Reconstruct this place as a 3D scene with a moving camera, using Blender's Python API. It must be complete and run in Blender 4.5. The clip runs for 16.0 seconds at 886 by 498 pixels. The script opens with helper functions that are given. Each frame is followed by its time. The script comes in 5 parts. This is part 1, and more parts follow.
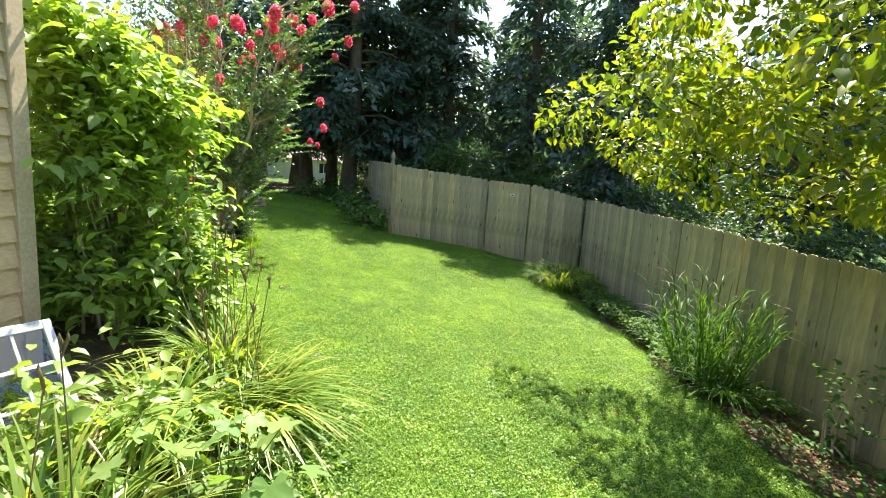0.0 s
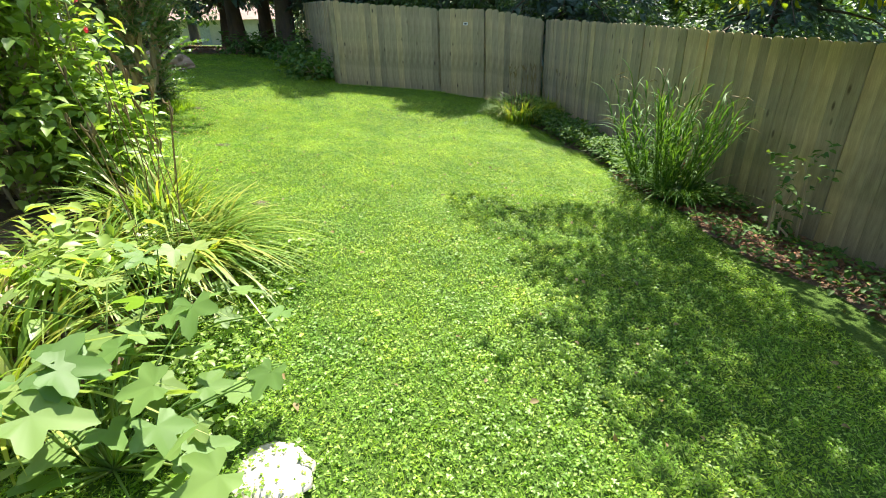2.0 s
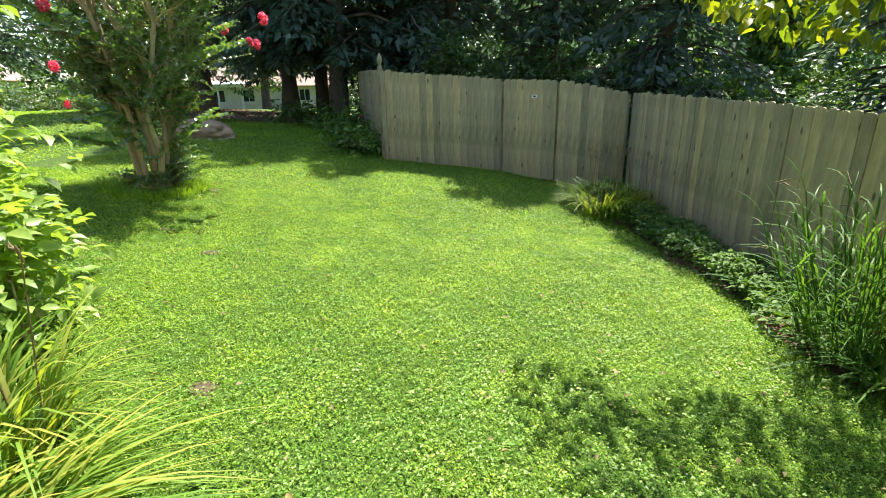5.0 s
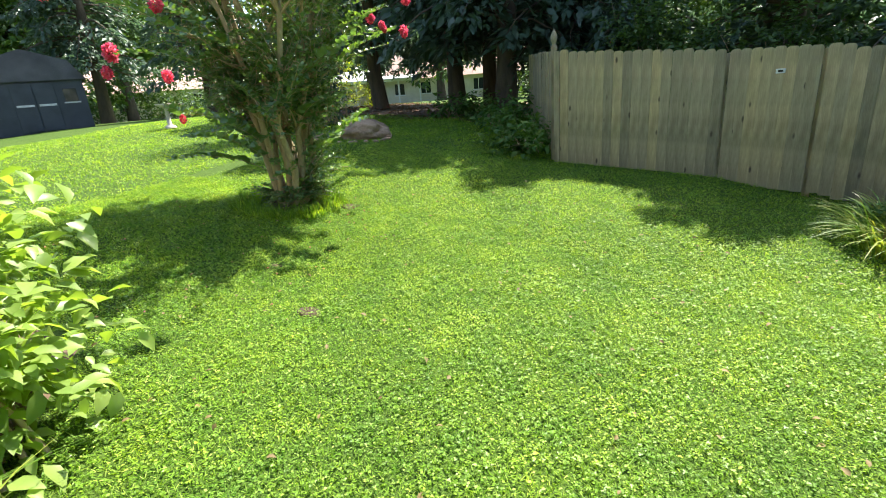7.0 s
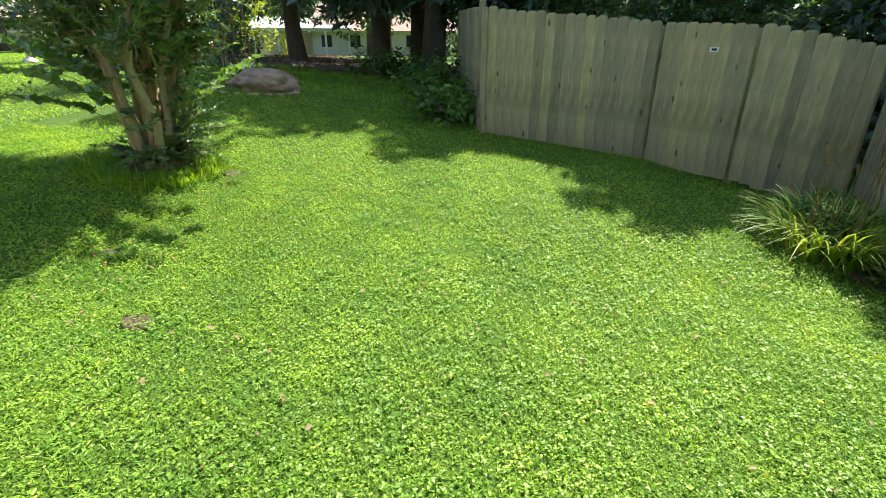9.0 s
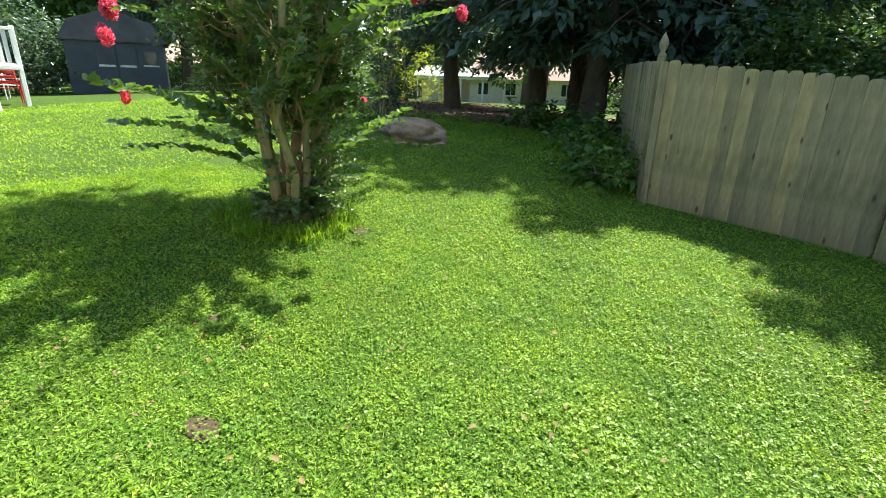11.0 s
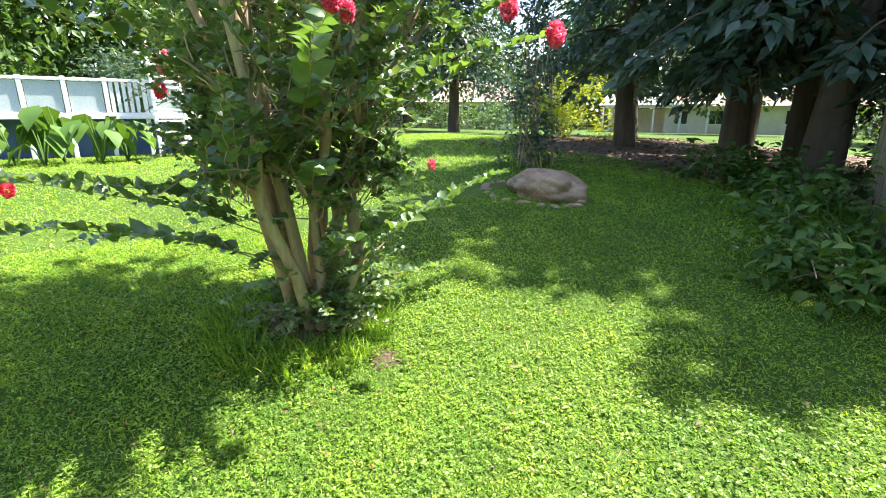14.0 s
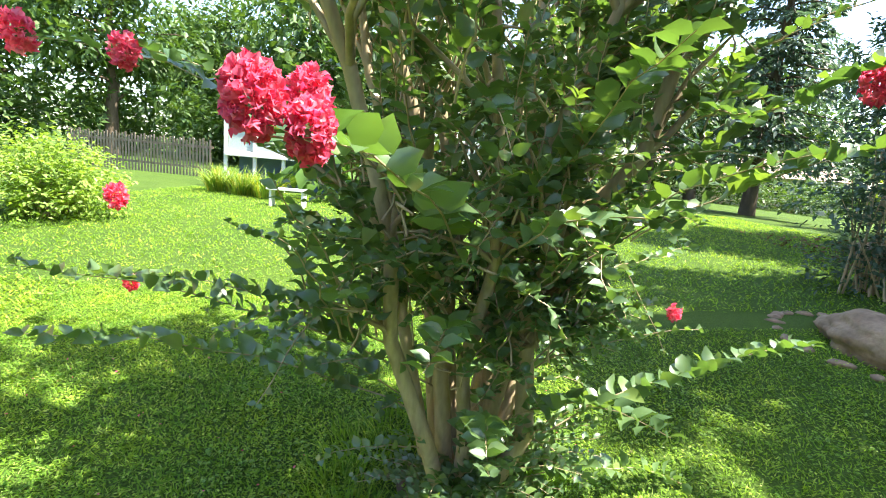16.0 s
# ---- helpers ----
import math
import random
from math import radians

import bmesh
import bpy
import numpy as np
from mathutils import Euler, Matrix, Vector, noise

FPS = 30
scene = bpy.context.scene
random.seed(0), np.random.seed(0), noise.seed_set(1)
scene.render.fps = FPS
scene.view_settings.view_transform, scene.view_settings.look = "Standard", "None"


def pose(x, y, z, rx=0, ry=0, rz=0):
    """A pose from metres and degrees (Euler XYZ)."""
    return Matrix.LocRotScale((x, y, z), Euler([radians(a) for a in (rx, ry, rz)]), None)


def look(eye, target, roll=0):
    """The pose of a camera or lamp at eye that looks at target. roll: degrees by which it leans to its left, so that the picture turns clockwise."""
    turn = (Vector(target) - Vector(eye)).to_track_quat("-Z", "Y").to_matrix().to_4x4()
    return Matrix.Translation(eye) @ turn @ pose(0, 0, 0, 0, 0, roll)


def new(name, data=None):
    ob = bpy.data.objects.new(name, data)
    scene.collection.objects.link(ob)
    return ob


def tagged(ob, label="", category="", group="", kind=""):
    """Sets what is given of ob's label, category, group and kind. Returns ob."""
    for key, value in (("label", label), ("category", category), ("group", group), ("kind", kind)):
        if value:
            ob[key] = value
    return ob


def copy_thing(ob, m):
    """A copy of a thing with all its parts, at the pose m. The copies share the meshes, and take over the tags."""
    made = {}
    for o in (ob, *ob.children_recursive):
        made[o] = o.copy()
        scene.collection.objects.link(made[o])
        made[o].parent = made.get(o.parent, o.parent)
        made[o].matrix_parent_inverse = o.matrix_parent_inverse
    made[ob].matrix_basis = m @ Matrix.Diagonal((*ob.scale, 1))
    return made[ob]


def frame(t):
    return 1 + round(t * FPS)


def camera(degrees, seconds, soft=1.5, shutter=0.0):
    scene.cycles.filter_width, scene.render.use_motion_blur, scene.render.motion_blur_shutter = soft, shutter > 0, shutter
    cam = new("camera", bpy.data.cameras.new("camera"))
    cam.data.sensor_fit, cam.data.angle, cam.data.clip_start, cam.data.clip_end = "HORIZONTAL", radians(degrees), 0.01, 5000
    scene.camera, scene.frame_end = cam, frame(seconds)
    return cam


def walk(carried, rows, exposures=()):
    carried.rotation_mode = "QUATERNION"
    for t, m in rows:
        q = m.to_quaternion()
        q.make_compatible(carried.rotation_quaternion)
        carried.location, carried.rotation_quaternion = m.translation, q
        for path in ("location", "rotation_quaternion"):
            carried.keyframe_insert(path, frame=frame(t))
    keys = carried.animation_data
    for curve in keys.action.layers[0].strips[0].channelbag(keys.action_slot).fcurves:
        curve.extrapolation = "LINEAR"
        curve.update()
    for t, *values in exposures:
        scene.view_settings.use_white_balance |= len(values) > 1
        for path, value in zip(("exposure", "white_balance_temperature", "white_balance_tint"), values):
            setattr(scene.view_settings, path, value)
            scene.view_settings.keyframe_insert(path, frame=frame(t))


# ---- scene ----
cam = camera(85.7, 16.0, 1.0)
PATH = [
    (0, (0.299, -0.635, 1.851), (0.21, 1.34, 1.55), 4.0),
    (0.5, (0.398, -0.737, 1.686), (0.268, 1.207, 1.236), -1.1),
    (1, (0.485, -0.756, 1.592), (0.512, 1.155, 1.004), -1.4),
    (1.5, (0.583, -0.693, 1.534), (0.571, 1.191, 0.862), -2.1),
    (2, (0.567, -0.483, 1.452), (0.591, 1.33, 0.609), -1.8),
    (2.5, (0.513, -0.19, 1.497), (0.593, 1.682, 0.797), -2.5),
    (3, (0.445, 0.063, 1.532), (0.52, 1.964, 0.916), -2.3),
    (3.2, (0.423, 0.161, 1.535), (0.478, 2.058, 0.902), -2.0),
    (5.3, (0.559, 1.922, 1.595), (0.296, 3.808, 0.983), -0.4),
    (5.5, (0.5, 2.123, 1.602), (0.175, 4.002, 0.998), -0.1),
    (6, (0.477, 2.612, 1.599), (-0.081, 4.435, 0.994), -4.7),
    (6.5, (0.387, 3.012, 1.615), (-0.304, 4.782, 0.99), -4.2),
    (7, (0.212, 3.425, 1.645), (-0.64, 5.118, 1.005), -4.7),
    (7.5, (0.145, 3.683, 1.674), (-0.694, 5.378, 1.022), -3.5),
    (8, (0.164, 3.939, 1.609), (-0.531, 5.669, 0.887), -3.2),
    (8.2, (0.164, 3.997, 1.598), (-0.384, 5.764, 0.837), 0.3),
    (10.3, (-0.04, 4.699, 1.533), (-0.822, 6.335, 0.69), 0.2),
    (10.5, (-0.098, 4.776, 1.567), (-0.972, 6.384, 0.762), 1.2),
    (11, (-0.235, 5.009, 1.663), (-1.313, 6.568, 1.027), 1.5),
    (11.5, (-0.314, 5.283, 1.696), (-1.465, 6.802, 1.089), 2.2),
    (12, (-0.362, 5.632, 1.703), (-1.644, 7.037, 1.083), 1.2),
    (12.5, (-0.501, 5.986, 1.704), (-1.822, 7.363, 1.104), 2.9),
    (13, (-0.667, 6.376, 1.754), (-2.006, 7.727, 1.136), 3.6),
    (13.5, (-0.736, 6.731, 1.841), (-2.203, 7.97, 1.279), 4.0),
    (14, (-0.85, 7.06, 1.892), (-2.464, 8.114, 1.357), -0.1),
    (14.5, (-1.116, 7.276, 1.957), (-2.901, 8.082, 1.554), 3.4),
    (15, (-1.301, 7.472, 2.051), (-3.236, 7.845, 1.71), 0.4),
    (15.2, (-1.399, 7.551, 2.099), (-3.341, 7.848, 1.723), 2.7),
    (15.5, (-1.576, 7.651, 2.095), (-3.53, 7.795, 1.692), 5.7),
    (16, (-1.865, 7.825, 2.189), (-3.831, 7.907, 1.832), 5.0),
]
walk(cam, [(t, look(eye, target, roll)) for t, eye, target, roll in PATH], ((0, 1.75, 6500, 13), (1.5, 1.68, 6500, 12), (3, 1.55, 6500, 10), (5.5, 1.62, 6500, 13), (8, 1.57, 6500, 11), (10.5, 1.45, 6500, 7), (12, 1.7, 6500, 11), (13.5, 1.97, 6400, 17), (14.5, 2.1, 6400, 17), (16, 2.1, 6500, 14)))

# ---- world, sun and exposure ----
SUN_TURN, SUN_HEIGHT = 14.0, 59.0
world = bpy.data.worlds.new("world")
scene.world = world
world.use_nodes = True
wn = world.node_tree.nodes
sky = wn.new("ShaderNodeTexSky")
sky.sky_type, sky.sun_disc = "NISHITA", False
sky.sun_elevation, sky.sun_rotation = radians(SUN_HEIGHT), radians(SUN_TURN)
world.node_tree.links.new(sky.outputs[0], wn["Background"].inputs[0])
wn["Background"].inputs[1].default_value = 0.15
sun_data = bpy.data.lights.new("sun", "SUN")
sun_data.energy, sun_data.angle, sun_data.color = 5.0, radians(0.6), (1.0, 0.95, 0.84)
sun = new("sun", sun_data)
sun_from = Vector((math.sin(radians(SUN_TURN)) * math.cos(radians(SUN_HEIGHT)), math.cos(radians(SUN_TURN)) * math.cos(radians(SUN_HEIGHT)), math.sin(radians(SUN_HEIGHT))))
sun.matrix_world = look(sun_from * 40, (0, 0, 0))

RNG = np.random.default_rng(7)


# ---- materials ----
def nodes_of(name):
    m = bpy.data.materials.new(name)
    m.use_nodes = True
    n, l = m.node_tree.nodes, m.node_tree.links
    return m, n, l, n["Principled BSDF"]


def ramp_of(n, l, fac, stops):
    r = n.new("ShaderNodeValToRGB")
    while len(r.color_ramp.elements) < len(stops):
        r.color_ramp.elements.new(0.5)
    for e, (p, c) in zip(r.color_ramp.elements, stops):
        e.position, e.color = p, (*c, 1)
    l.new(fac, r.inputs[0])
    return r.outputs[0]


def noise_of(n, l, scale, detail=4.0, stretch=(1, 1, 1), space="Object"):
    c, mp, t = n.new("ShaderNodeTexCoord"), n.new("ShaderNodeMapping"), n.new("ShaderNodeTexNoise")
    mp.inputs["Scale"].default_value = stretch
    l.new(c.outputs[space], mp.inputs[0])
    l.new(mp.outputs[0], t.inputs["Vector"])
    t.inputs["Scale"].default_value, t.inputs["Detail"].default_value = scale, detail
    return t.outputs["Fac"]


def mixed(n, l, kind, fac, a, b):
    x = n.new("ShaderNodeMix")
    x.data_type, x.blend_type = "RGBA", kind
    for socket, v in ((x.inputs[0], fac), (x.inputs[6], a), (x.inputs[7], b)):
        if isinstance(v, (int, float)):
            socket.default_value = v
        elif isinstance(v, tuple):
            socket.default_value = (*v, 1)
        else:
            l.new(v, socket)
    return x.outputs[2]


def bumped(n, l, p, height, strength=0.3, distance=0.02):
    b = n.new("ShaderNodeBump")
    b.inputs["Strength"].default_value, b.inputs["Distance"].default_value = strength, distance
    l.new(height, b.inputs["Height"])
    l.new(b.outputs[0], p.inputs["Normal"])


def surface(name, dark, light, scale=6.0, rough=0.8, bump=0.3, fine=60.0, metal=0.0, stretch=(1, 1, 1), each=0.0):
    """A solid surface: two tones at a large scale, a fine grain and a little relief."""
    m, n, l, p = nodes_of(name)
    big, small = noise_of(n, l, scale, 5, stretch), noise_of(n, l, fine, 3, stretch)
    col = ramp_of(n, l, big, ((0.3, dark), (0.7, light)))
    grain = ramp_of(n, l, small, ((0.25, (0.72, 0.72, 0.72)), (0.75, (1.12, 1.12, 1.12))))
    col = mixed(n, l, "MULTIPLY", 0.8, col, grain)
    if each:
        o = n.new("ShaderNodeObjectInfo")
        v = ramp_of(n, l, o.outputs["Random"], ((0.0, (1 - each, 1 - each, 1 - each)), (1.0, (1 + each, 1 + each * 0.9, 1 + each * 0.7))))
        col = mixed(n, l, "MULTIPLY", 1.0, col, v)
    l.new(col, p.inputs["Base Color"])
    p.inputs["Roughness"].default_value, p.inputs["Metallic"].default_value = rough, metal
    bumped(n, l, p, small, bump, 0.01)
    return m


def leafy(name, tones, through_light=0.35, rough=0.45, glow=None, gloss=0.5, tufts=0.0):
    """Leaves: a tone for each leaf, gloss on top and light that comes through."""
    m, n, l, p = nodes_of(name)
    g = n.new("ShaderNodeNewGeometry")
    k = len(tones) - 1
    col = ramp_of(n, l, g.outputs["Random Per Island"], [(i / k, c) for i, c in enumerate(tones)])
    patch = ramp_of(n, l, noise_of(n, l, 1.3, 3), ((0.3, (0.75, 0.8, 0.75)), (0.7, (1.15, 1.1, 1.0))))
    col = mixed(n, l, "MULTIPLY", 1.0, col, patch)
    if tufts:
        fine = ramp_of(n, l, noise_of(n, l, 30, 3), ((0.36, (1 - tufts, 1 - tufts * 0.85, 1 - tufts)), (0.64, (1 + tufts * 0.7, 1 + tufts * 0.6, 1 + tufts * 0.5))))
        wide = ramp_of(n, l, noise_of(n, l, 3.2, 3), ((0.35, (0.8, 0.88, 0.9)), (0.65, (1.2, 1.1, 0.9))))
        col = mixed(n, l, "MULTIPLY", 1.0, mixed(n, l, "MULTIPLY", 1.0, col, fine), wide)
    l.new(col, p.inputs["Base Color"])
    p.inputs["Roughness"].default_value = rough
    p.inputs["Specular IOR Level"].default_value = gloss
    tr, mx = n.new("ShaderNodeBsdfTranslucent"), n.new("ShaderNodeMixShader")
    l.new(mixed(n, l, "MULTIPLY", 1.0, col, glow or (1.5, 1.5, 0.5)), tr.inputs[0])
    mx.inputs[0].default_value = through_light
    l.new(p.outputs[0], mx.inputs[1])
    l.new(tr.outputs[0], mx.inputs[2])
    l.new(mx.outputs[0], n["Material Output"].inputs[0])
    return m


def lawn_material():
    m, n, l, p = nodes_of("lawn_soil")
    big, mid, small = noise_of(n, l, 0.7, 4), noise_of(n, l, 9, 4), noise_of(n, l, 70, 4)
    col = ramp_of(n, l, big, ((0.3, (0.055, 0.105, 0.016)), (0.7, (0.085, 0.145, 0.02))))
    col = mixed(n, l, "MULTIPLY", 0.9, col, ramp_of(n, l, small, ((0.3, (0.45, 0.5, 0.4)), (0.65, (1.2, 1.2, 1.1)))))
    bare = ramp_of(n, l, mid, ((0.68, (0, 0, 0)), (0.78, (1, 1, 1))))
    col = mixed(n, l, "MIX", bare, col, (0.14, 0.14, 0.05))
    l.new(col, p.inputs["Base Color"])
    p.inputs["Roughness"].default_value = 0.9
    p.inputs["Specular IOR Level"].default_value = 0.2
    bumped(n, l, p, small, 0.8, 0.04)
    return m


def fence_wood():
    m, n, l, p = nodes_of("weathered_fence_wood")
    streak, stain, grain = noise_of(n, l, 5, 4, (3, 3, 0.35)), noise_of(n, l, 2.2, 4), noise_of(n, l, 30, 5, (5, 5, 0.25))
    col = ramp_of(n, l, streak, ((0.3, (0.32, 0.255, 0.15)), (0.55, (0.47, 0.385, 0.235)), (0.75, (0.55, 0.47, 0.31))))
    col = mixed(n, l, "MULTIPLY", 0.7, col, ramp_of(n, l, grain, ((0.3, (0.7, 0.7, 0.68)), (0.7, (1.1, 1.1, 1.1)))))
    col = mixed(n, l, "MULTIPLY", 0.75, col, ramp_of(n, l, stain, ((0.35, (0.6, 0.64, 0.58)), (0.65, (1.1, 1.08, 1.05)))))
    o = n.new("ShaderNodeObjectInfo")
    col = mixed(n, l, "MULTIPLY", 1.0, col, ramp_of(n, l, o.outputs["Random"], ((0, (0.68, 0.7, 0.72)), (0.5, (0.96, 0.96, 0.96)), (1, (1.2, 1.14, 1.0)))))
    c, mp, v = n.new("ShaderNodeTexCoord"), n.new("ShaderNodeMapping"), n.new("ShaderNodeTexVoronoi")
    add = n.new("ShaderNodeVectorMath")
    sc = n.new("ShaderNodeVectorMath")
    sc.operation = "SCALE"
    sc.inputs[3].default_value = 37.0
    l.new(o.outputs["Random"], sc.inputs[0])
    l.new(c.outputs["Object"], add.inputs[0])
    l.new(sc.outputs[0], add.inputs[1])
    mp.inputs["Scale"].default_value = (6, 1, 2.2)
    l.new(add.outputs[0], mp.inputs[0])
    l.new(mp.outputs[0], v.inputs["Vector"])
    v.inputs["Scale"].default_value = 1.0
    knot = ramp_of(n, l, v.outputs["Distance"], ((0.06, (1, 1, 1)), (0.13, (0, 0, 0))))
    col = mixed(n, l, "MIX", knot, col, (0.10, 0.075, 0.045))
    l.new(col, p.inputs["Base Color"])
    p.inputs["Roughness"].default_value = 0.85
    bumped(n, l, p, grain, 0.35, 0.006)
    return m


LAWN = lawn_material()
FENCE = fence_wood()
GRASS = leafy("lawn_blades", ((0.11, 0.225, 0.03), (0.175, 0.33, 0.04), (0.235, 0.40, 0.05), (0.145, 0.28, 0.04), (0.29, 0.45, 0.07), (0.42, 0.52, 0.18)), 0.45, 0.5, (1.55, 1.5, 0.4), 0.2, 0.33)
CLOVER = leafy("clover_leaf", ((0.13, 0.26, 0.03), (0.19, 0.34, 0.035), (0.26, 0.42, 0.05), (0.15, 0.29, 0.04)), 0.42, 0.4, (1.5, 1.5, 0.4), 0.6, 0.2)
CRAPE = leafy("crape_myrtle_leaf", ((0.1, 0.18, 0.075), (0.125, 0.215, 0.08), (0.09, 0.165, 0.075), (0.19, 0.28, 0.08)), 0.34, 0.36, (1.5, 1.6, 0.5), 1.0)
BUSH = leafy("bush_leaf", ((0.17, 0.27, 0.06), (0.24, 0.35, 0.08), (0.31, 0.42, 0.11), (0.21, 0.32, 0.07)), 0.45, 0.42, (1.5, 1.55, 0.5), 0.5)
MAPLE = leafy("maple_leaf", ((0.12, 0.22, 0.06), (0.16, 0.27, 0.075), (0.2, 0.3, 0.09), (0.24, 0.31, 0.1)), 0.42, 0.5, None, 0.25)
DOGWOOD = leafy("dogwood_leaf", ((0.11, 0.19, 0.03), (0.19, 0.25, 0.03), (0.27, 0.28, 0.03), (0.13, 0.19, 0.04)), 0.5, 0.45, (1.6, 1.55, 0.35))
DARK = leafy("evergreen_leaf", ((0.06, 0.11, 0.075), (0.075, 0.13, 0.085), (0.105, 0.16, 0.11), (0.065, 0.115, 0.075)), 0.4, 0.42, (1.2, 1.3, 0.9), 0.7)
WOODS = leafy("woods_leaf", ((0.045, 0.10, 0.03), (0.07, 0.14, 0.035), (0.10, 0.17, 0.04), (0.05, 0.11, 0.035)), 0.35, 0.5)
LILY = leafy("strap_leaf", ((0.10, 0.2, 0.03), (0.15, 0.27, 0.04), (0.27, 0.34, 0.06), (0.38, 0.38, 0.08)), 0.4, 0.42, None, 0.5)
REED = leafy("tall_grass_leaf", ((0.06, 0.14, 0.03), (0.09, 0.19, 0.04), (0.13, 0.23, 0.05)), 0.4, 0.5, None, 0.15)
COVER = leafy("ground_cover_leaf", ((0.05, 0.115, 0.03), (0.07, 0.15, 0.035), (0.10, 0.19, 0.04), (0.14, 0.22, 0.06)), 0.3, 0.55, None, 0.2)
STRAW = leafy("dry_stalk", ((0.20, 0.15, 0.06), (0.26, 0.19, 0.08), (0.15, 0.11, 0.05)), 0.2, 0.7)
PINK = leafy("crape_myrtle_petal", ((0.92, 0.1, 0.25), (0.95, 0.22, 0.36), (0.88, 0.07, 0.19), (0.97, 0.4, 0.5)), 0.6, 0.7, (1.1, 0.9, 0.95))
GOLDEN = leafy("golden_shrub_leaf", ((0.3, 0.38, 0.03), (0.4, 0.46, 0.04), (0.25, 0.33, 0.03)), 0.4, 0.5)
MULCH_BIT = leafy("wood_chip", ((0.16, 0.08, 0.045), (0.24, 0.13, 0.08), (0.30, 0.18, 0.12), (0.10, 0.055, 0.035)), 0.0, 0.95, None, 0.05)
STEM = surface("crape_myrtle_bark", (0.30, 0.22, 0.12), (0.52, 0.41, 0.25), 5, 0.6, 0.3, 40, 0, (1, 1, 0.3))
BARK = surface("tree_bark", (0.065, 0.046, 0.03), (0.16, 0.115, 0.07), 4, 0.9, 0.9, 22, 0, (1, 1, 0.25))
MULCH = surface("mulch", (0.08, 0.052, 0.032), (0.17, 0.115, 0.07), 5, 0.95, 0.9, 45)
SOIL = surface("bare_soil", (0.05, 0.034, 0.02), (0.10, 0.065, 0.038), 9, 0.95, 0.8, 50)
ROCK = surface("boulder_stone", (0.2, 0.135, 0.08), (0.4, 0.285, 0.175), 3, 0.85, 0.7, 25)
PALE_STONE = surface("pale_stone", (0.42, 0.37, 0.31), (0.58, 0.52, 0.45), 5, 0.85, 0.4, 40)
SIDING = surface("beige_siding", (0.56, 0.38, 0.2), (0.68, 0.49, 0.28), 2, 0.7, 0.2, 50, 0, (0.3, 0.3, 1))
TRIM_PAINT = surface("beige_trim", (0.46, 0.34, 0.2), (0.55, 0.42, 0.27), 3, 0.6, 0.1, 40)
WHITE = surface("white_paint", (0.72, 0.72, 0.7), (0.82, 0.82, 0.8), 3, 0.5, 0.1, 40)
GREYED_WHITE = surface("weathered_white_paint", (0.42, 0.43, 0.42), (0.66, 0.67, 0.66), 9, 0.7, 0.3, 60)
CREAM = surface("cream_wall", (0.62, 0.56, 0.44), (0.74, 0.68, 0.55), 2, 0.7, 0.1, 30)
PANEL = surface("grey_green_panel", (0.42, 0.5, 0.48), (0.55, 0.62, 0.6), 1.5, 0.5, 0.1, 30)
BLUE = surface("blue_wall", (0.05, 0.10, 0.2), (0.08, 0.15, 0.28), 2, 0.5, 0.1, 30)
SHED_WALL = surface("shed_grey", (0.03, 0.036, 0.045), (0.05, 0.058, 0.07), 2, 0.7, 0.2, 30)
SHINGLE = surface("pinkish_shingle", (0.42, 0.27, 0.22), (0.52, 0.35, 0.29), 2, 0.9, 0.4, 30)
DARK_SHINGLE = surface("dark_shingle", (0.05, 0.05, 0.055), (0.09, 0.09, 0.095), 2, 0.9, 0.4, 30)
RED = surface("red_plastic", (0.5, 0.03, 0.03), (0.62, 0.05, 0.05), 3, 0.4, 0.05, 30)
METAL = surface("black_iron", (0.02, 0.02, 0.02), (0.035, 0.035, 0.035), 8, 0.5, 0.1, 50, 0.6)
PICKET = surface("grey_picket", (0.2, 0.15, 0.11), (0.3, 0.24, 0.18), 4, 0.85, 0.3, 40)
GLASS, _n, _l, _p = nodes_of("window_glass")
_p.inputs["Base Color"].default_value, _p.inputs["Roughness"].default_value = (0.02, 0.025, 0.03, 1), 0.05


# ---- building blocks ----
def ground_z(x, y):
    """Height of the yard: it falls to the fence on one side and rises gently away."""
    x, y = np.asarray(x, float), np.asarray(y, float)
    z = -0.15 - 0.12 * np.clip(x, -5, 5) + 0.065 * np.clip(y - 8.2, 0, 5.8) - 0.03 * np.clip(y - 18, 0, 32)
    z = z - 0.055 * (np.clip(x, -13, -5) + 5) - 0.01 * np.clip(x - 5, 0, 20)
    return z


def gz(x, y):
    return float(ground_z(x, y))


def mesh_from(name, verts, faces, mat, smooth=False):
    """A mesh from arrays of corners and of faces with equally many sides."""
    verts, faces = np.asarray(verts, np.float32), np.asarray(faces, np.int32)
    me = bpy.data.meshes.new(name)
    k = faces.shape[1]
    me.vertices.add(len(verts))
    me.vertices.foreach_set("co", verts.ravel())
    me.loops.add(faces.size)
    me.loops.foreach_set("vertex_index", faces.ravel())
    me.polygons.add(len(faces))
    me.polygons.foreach_set("loop_start", np.arange(0, faces.size, k, dtype=np.int32))
    me.polygons.foreach_set("loop_total", np.full(len(faces), k, np.int32))
    me.update(calc_edges=True)
    me.materials.append(mat)
    if smooth:
        me.polygons.foreach_set("use_smooth", np.ones(len(faces), bool))
    return me


